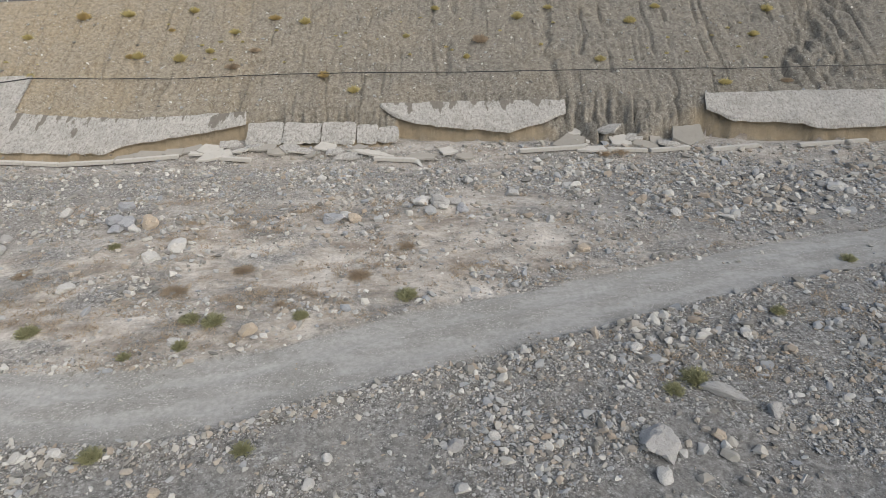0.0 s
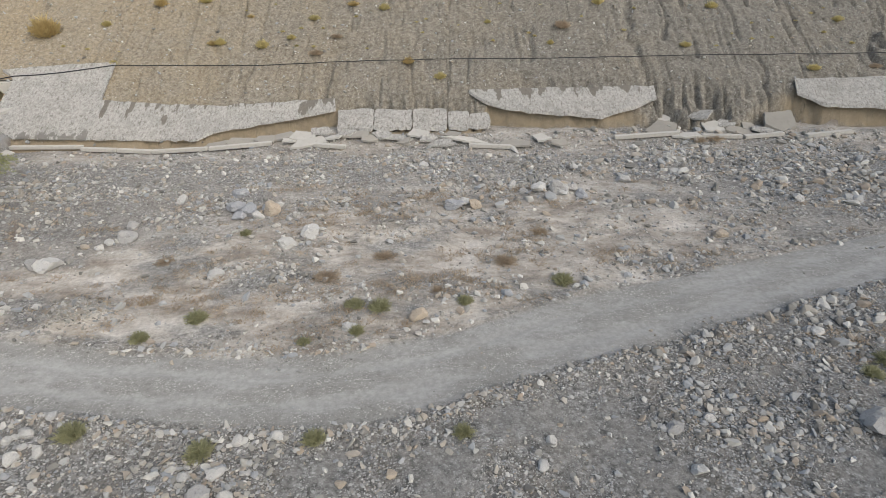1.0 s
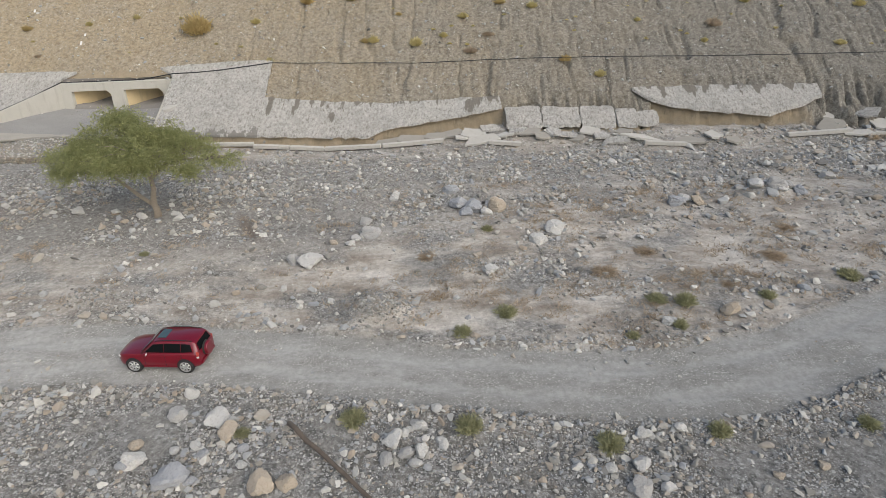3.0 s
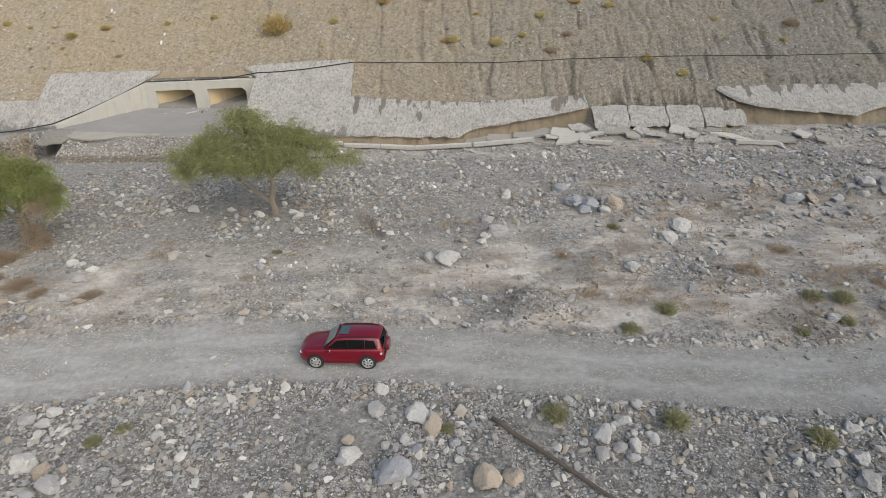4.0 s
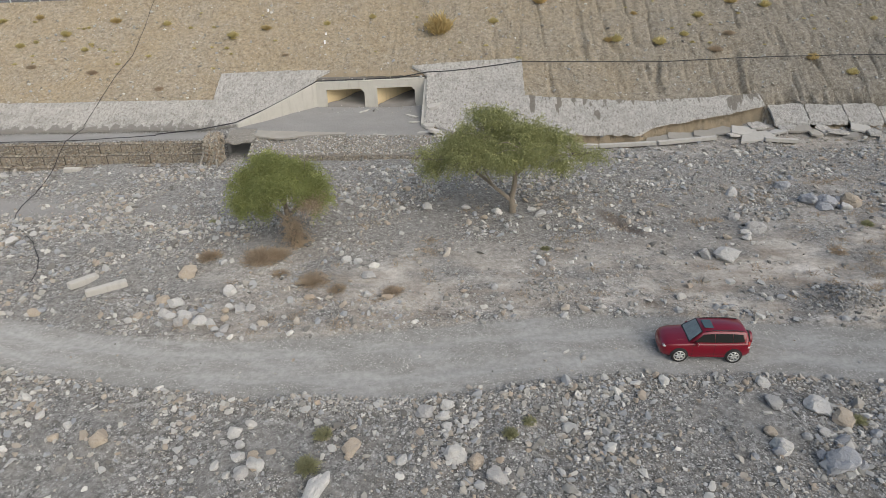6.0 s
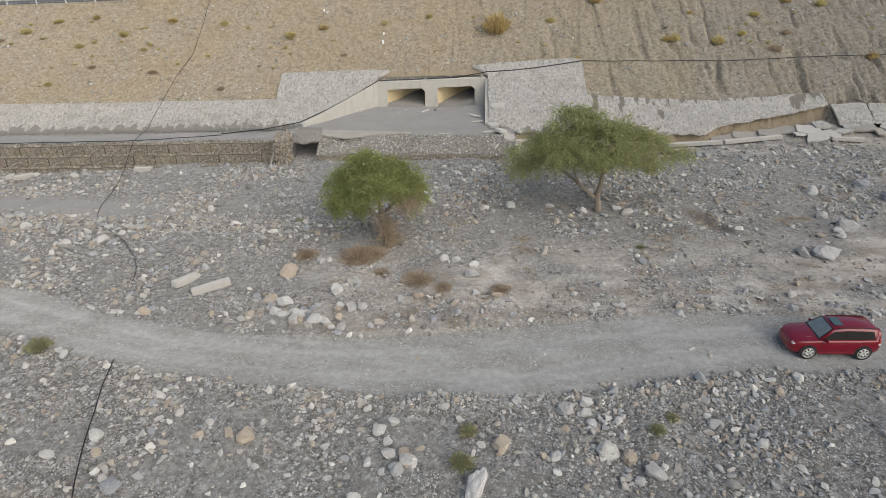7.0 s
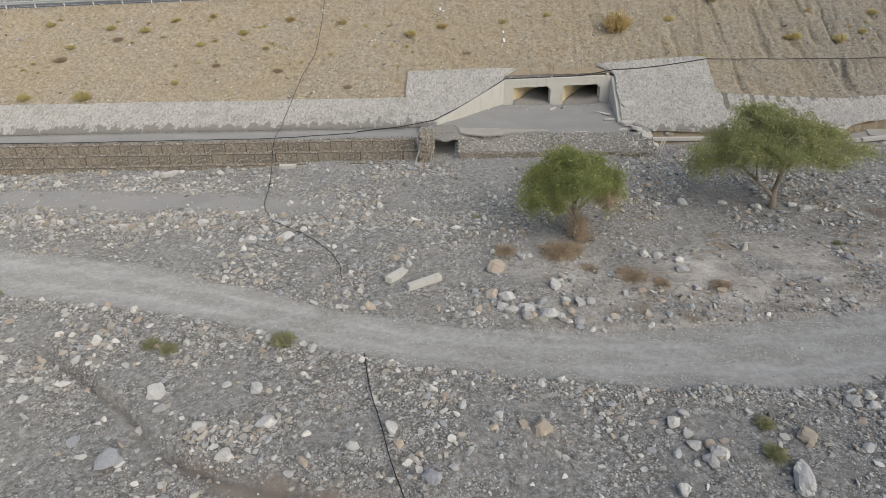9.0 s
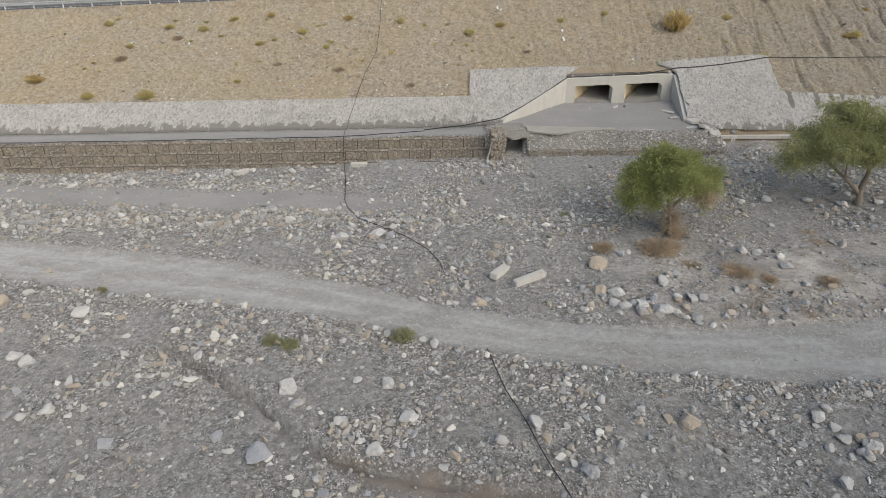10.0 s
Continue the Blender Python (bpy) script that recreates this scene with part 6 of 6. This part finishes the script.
def build_car(m):
    car = empty("car", m, "dark red five-door off-road car on the dirt track", "car")
    # x runs forward; low body from nose to tail: x, half width, sill height, shoulder, top edge
    rows = ((2.19, 0.42, 0.42, 0.64, 0.71), (2.13, 0.62, 0.34, 0.72, 0.81), (1.99, 0.765, 0.29, 0.81, 0.915), (1.80, 0.835, 0.28, 0.86, 0.965), (1.55, 0.88, 0.27, 0.91, 1.01), (1.20, 0.895, 0.27, 0.95, 1.03),
            (0.80, 0.90, 0.27, 0.99, 1.07), (0.0, 0.905, 0.27, 1.0, 1.08), (-1.0, 0.905, 0.27, 1.02, 1.10), (-1.7, 0.895, 0.29, 1.04, 1.12), (-2.02, 0.86, 0.36, 1.03, 1.11), (-2.14, 0.80, 0.44, 0.98, 1.05))
    body = part("body", loft([[(x, w * 0.90, b), (x, w, b + 0.16), (x, w + 0.005, b + 0.34), (x, w, s - 0.04), (x, w * 0.955, t), (x, w * 0.55, t + 0.045), (x, 0.001, t + 0.06)] for x, w, b, s, t in rows]),
                M_PAINT, car)
    softened(body, 0.02)
    # cabin: base x, roof
    cab = ((0.86, 0.83, 1.05, 1.07), (0.18, 0.66, 1.05, 1.63), (-0.3, 0.655, 1.05, 1.685), (-1.1, 0.65, 1.05, 1.69), (-1.85, 0.63, 1.05, 1.65), (-1.98, 0.62, 1.05, 1.58), (-2.12, 0.74, 1.05, 1.09))
    cabin = part("cabin", loft([[(x, 0.86, b), (x, w, t - 0.03), (x, w * 0.9, t), (x, 0.001, t + 0.02)] for x, w, b, t in cab]), M_PAINT, body)
    softened(cabin, 0.03)

    def quad_panel(name, corners, material, parent, thick=0.02):
        bm = bmesh.new()
        f = bm.faces.new([bm.verts.new(c) for c in corners])
        f.normal_update()
        made = bmesh.ops.extrude_face_region(bm, geom=[f])
        bmesh.ops.translate(bm, vec=f.normal * thick, verts=[v for v in made["geom"] if isinstance(v, bmesh.types.BMVert)])
        bmesh.ops.recalc_face_normals(bm, faces=bm.faces)
        return part(name, bm, material, parent)

    for s in (1, -1):
        def side(u, h):
            # a place on the cabin's flank
            top = float(np.interp(u, (-1.98, -1.85, -1.1, -0.3, 0.18, 0.86), (1.58, 1.65, 1.69, 1.685, 1.63, 1.07)))
            w = float(np.interp(u, (-1.98, -1.85, -1.1, -0.3, 0.18, 0.86), (0.62, 0.63, 0.65, 0.655, 0.66, 0.83)))
            g = min(1.0, (h - 1.05) / max(0.05, top - 0.03 - 1.05))
            return (u, s * (0.86 + (w - 0.86) * g + 0.006), h)
        for pts in (((0.62, 1.13), (-0.39, 1.14), (-0.39, 1.56), (0.14, 1.52)), ((-0.41, 1.14), (-1.25, 1.15), (-1.25, 1.56), (-0.41, 1.57)), ((-1.27, 1.15), (-1.84, 1.18), (-1.74, 1.53), (-1.27, 1.56))):
            quad_panel("side_window", [side(*p) for p in (pts if s > 0 else pts[::-1])][::-1 if s > 0 else 1], M_GLASS, cabin, 0.008)
        # pillar trim above the windows and roof rails
        bm = tube_bm([(0.05, s * 0.60, 1.64), (-0.4, s * 0.60, 1.70), (-1.2, s * 0.595, 1.705), (-1.8, s * 0.575, 1.665)], 0.024, 6)
        part("roof_rail", bm, M_BLACK, cabin)
        bm = box_bm((0.14, 0.20, 0.15), (0.52, s * 0.99, 1.12), 0.04)
        mirror = part("door_mirror", bm, M_PAINT, body)
        part("mirror_glass", box_bm((0.01, 0.15, 0.10), (0.445, s * 0.99, 1.12)), M_LAMP, mirror)
        for u in (-0.28, -1.16):
            part("door_handle", box_bm((0.2, 0.03, 0.035), (u, s * 0.915, 0.94), 0.01), M_PAINT, body)
        for u, z0, z1 in ((0.66, 0.36, 1.03), (-0.40, 0.36, 1.06), (-1.26, 0.62, 1.08)):
            part("door_gap", box_bm((0.014, 0.012, z1 - z0), (u, s * 0.905, (z0 + z1) / 2)), M_BLACK, body)
        part("sill_trim", box_bm((1.75, 0.03, 0.10), (-0.08, s * 0.90, 0.36), 0.01), M_PAINT, body)
        part("headlight", box_bm((0.26, 0.24, 0.15), (1.95, s * 0.655, 0.835), 0.05), M_LAMP, body)
        part("fog_lamp", box_bm((0.06, 0.14, 0.09), (2.07, s * 0.58, 0.47), 0.03), M_LAMP, body)
        part("tail_light", box_bm((0.12, 0.13, 0.40), (-2.06, s * 0.80, 0.98), 0.03), M_TAIL, body)
        part("tail_light_lens", box_bm((0.13, 0.135, 0.13), (-2.062, s * 0.802, 0.90), 0.02), M_LAMP, body)
    quad_panel("screen_frame", [(0.86, 0.78, 1.105), (0.86, -0.78, 1.105), (0.20, -0.625, 1.655), (0.20, 0.625, 1.655)], M_BLACK, cabin, 0.006)
    quad_panel("windscreen", [(0.80, 0.70, 1.15), (0.80, -0.70, 1.15), (0.24, -0.57, 1.625), (0.24, 0.57, 1.625)], M_SCREEN, cabin, 0.012)
    quad_panel("rear_window", [(-2.115, -0.62, 1.16), (-2.115, 0.62, 1.16), (-2.005, 0.54, 1.52), (-2.005, -0.54, 1.52)], M_GLASS, cabin, 0.012)
    part("sunroof", box_bm((0.46, 0.74, 0.02), (-0.18, 0, 1.703), 0.008), plain("sunroof_glass", (0.07, 0.11, 0.12), 0.06, vary=0.2, scale=2.0), cabin)
    part("grille", box_bm((0.05, 0.82, 0.13), (2.145, 0, 0.68), 0.015), M_BLACK, body)
    part("grille_bar", box_bm((0.02, 0.80, 0.025), (2.175, 0, 0.69)), M_ALLOY, body)
    part("lower_intake", box_bm((0.05, 0.80, 0.12), (2.13, 0, 0.46), 0.015), M_BLACK, body)
    part("plate_front", box_bm((0.02, 0.5, 0.11), (2.17, 0, 0.56)), M_PLATE, body)
    part("bumper", box_bm((0.16, 1.50, 0.22), (-2.12, 0, 0.52), 0.05), M_PAINT, body)
    for s in (1, -1):
        part("wiper", tube_bm([(0.83, 0.1 + 0.25 * s, 1.115), (0.70, 0.28 * s - 0.15, 1.23)], 0.010, 5), M_BLACK, body)
        part("hood_crease", tube_bm([(1.95, 0.42 * s, 0.945), (1.4, 0.48 * s, 1.055), (0.9, 0.52 * s, 1.105)], 0.012, 5), M_PAINT, body)
    part("underbody", box_bm((3.6, 1.5, 0.2), (0, 0, 0.33)), M_BLACK, car)
    # spare wheel under a hard cover on the tailgate
    bm = bmesh.new()
    bmesh.ops.create_cone(bm, cap_ends=True, segments=28, radius1=0.36, radius2=0.35, depth=0.22, matrix=Matrix.Translation((-2.27, 0.05, 0.98)) @ Matrix.Rotation(radians(90), 4, 'Y'))
    spare = softened(part("spare_wheel", bm, M_PAINT, body), 0.05, 3)
    bm = bmesh.new()
    bmesh.ops.create_cone(bm, cap_ends=True, segments=28, radius1=0.37, radius2=0.37, depth=0.10, matrix=Matrix.Translation((-2.19, 0.05, 0.98)) @ Matrix.Rotation(radians(90), 4, 'Y'))
    part("spare_tyre", bm, M_TYRE, spare)
    # wheels
    for u in (1.27, -1.37):
        for s in (1, -1):
            bm = bmesh.new()
            bmesh.ops.create_cone(bm, cap_ends=True, segments=28, radius1=0.425, radius2=0.425, depth=0.10, matrix=Matrix.Translation((u, s * 0.868, 0.40)) @ Matrix.Rotation(radians(90), 4, 'X'))
            part("wheel_arch", bm, M_BLACK, body)
            wheel = new("wheel")
            wheel.parent = car
            wheel.matrix_local = pose(u, s * 0.83, 0.375, 0, 0, 0 if s > 0 else 180) @ Matrix.Scale(1.06, 4)
            bm = bmesh.new()
            ring = [(0.22, 0.115), (0.30, 0.12), (0.345, 0.10), (0.355, 0.05), (0.355, -0.06), (0.33, -0.11), (0.22, -0.11)]
            loops = [[bm.verts.new((r * math.cos(2 * math.pi * k / 28), d, r * math.sin(2 * math.pi * k / 28))) for k in range(28)] for r, d in ring]
            for a, b in zip(loops, loops[1:]):
                for k in range(28):
                    bm.faces.new((a[k], a[(k + 1) % 28], b[(k + 1) % 28], b[k])).smooth = True
            bmesh.ops.recalc_face_normals(bm, faces=bm.faces)
            part("tyre", bm, M_TYRE, wheel)
            bm = bmesh.new()
            bmesh.ops.create_cone(bm, cap_ends=True, segments=28, radius1=0.25, radius2=0.25, depth=0.02, matrix=Matrix.Translation((0, 0.04, 0)) @ Matrix.Rotation(radians(90), 4, 'X'))
            rim = part("rim", bm, M_BLACK, wheel)
            bm = bmesh.new()
            rl = [[bm.verts.new((r * math.cos(2 * math.pi * k / 28), d, r * math.sin(2 * math.pi * k / 28))) for k in range(28)] for r, d in ((0.215, 0.06), (0.225, 0.115), (0.272, 0.126), (0.278, 0.10))]
            for a, b in zip(rl, rl[1:]):
                for k in range(28):
                    bm.faces.new((a[k], a[(k + 1) % 28], b[(k + 1) % 28], b[k])).smooth = True
            part("rim_lip", bm, M_ALLOY, rim)
            for k in range(7):
                ang = 2 * math.pi * k / 7
                bm = tube_bm([(0.02 * math.cos(ang), 0.10, 0.02 * math.sin(ang)), (0.12 * math.cos(ang), 0.11, 0.12 * math.sin(ang)), (0.23 * math.cos(ang), 0.095, 0.23 * math.sin(ang))], [0.055, 0.045, 0.036], 6)
                part("spoke", bm, M_ALLOY, rim)
    return car


front, back = Vector((-39.6, 23.9, 0)), Vector((-36.95, 23.7, 0))
centre = (front + back) / 2
rise = at(front.x, front.y) - at(back.x, back.y)
way = front - back
build_car(pose(centre.x, centre.y, (at(front.x, front.y) + at(back.x, back.y)) / 2 + 0.0, 0, -math.degrees(math.atan2(rise, way.length)), math.degrees(math.atan2(way.y, way.x))) @ Matrix.Scale(0.955, 4))
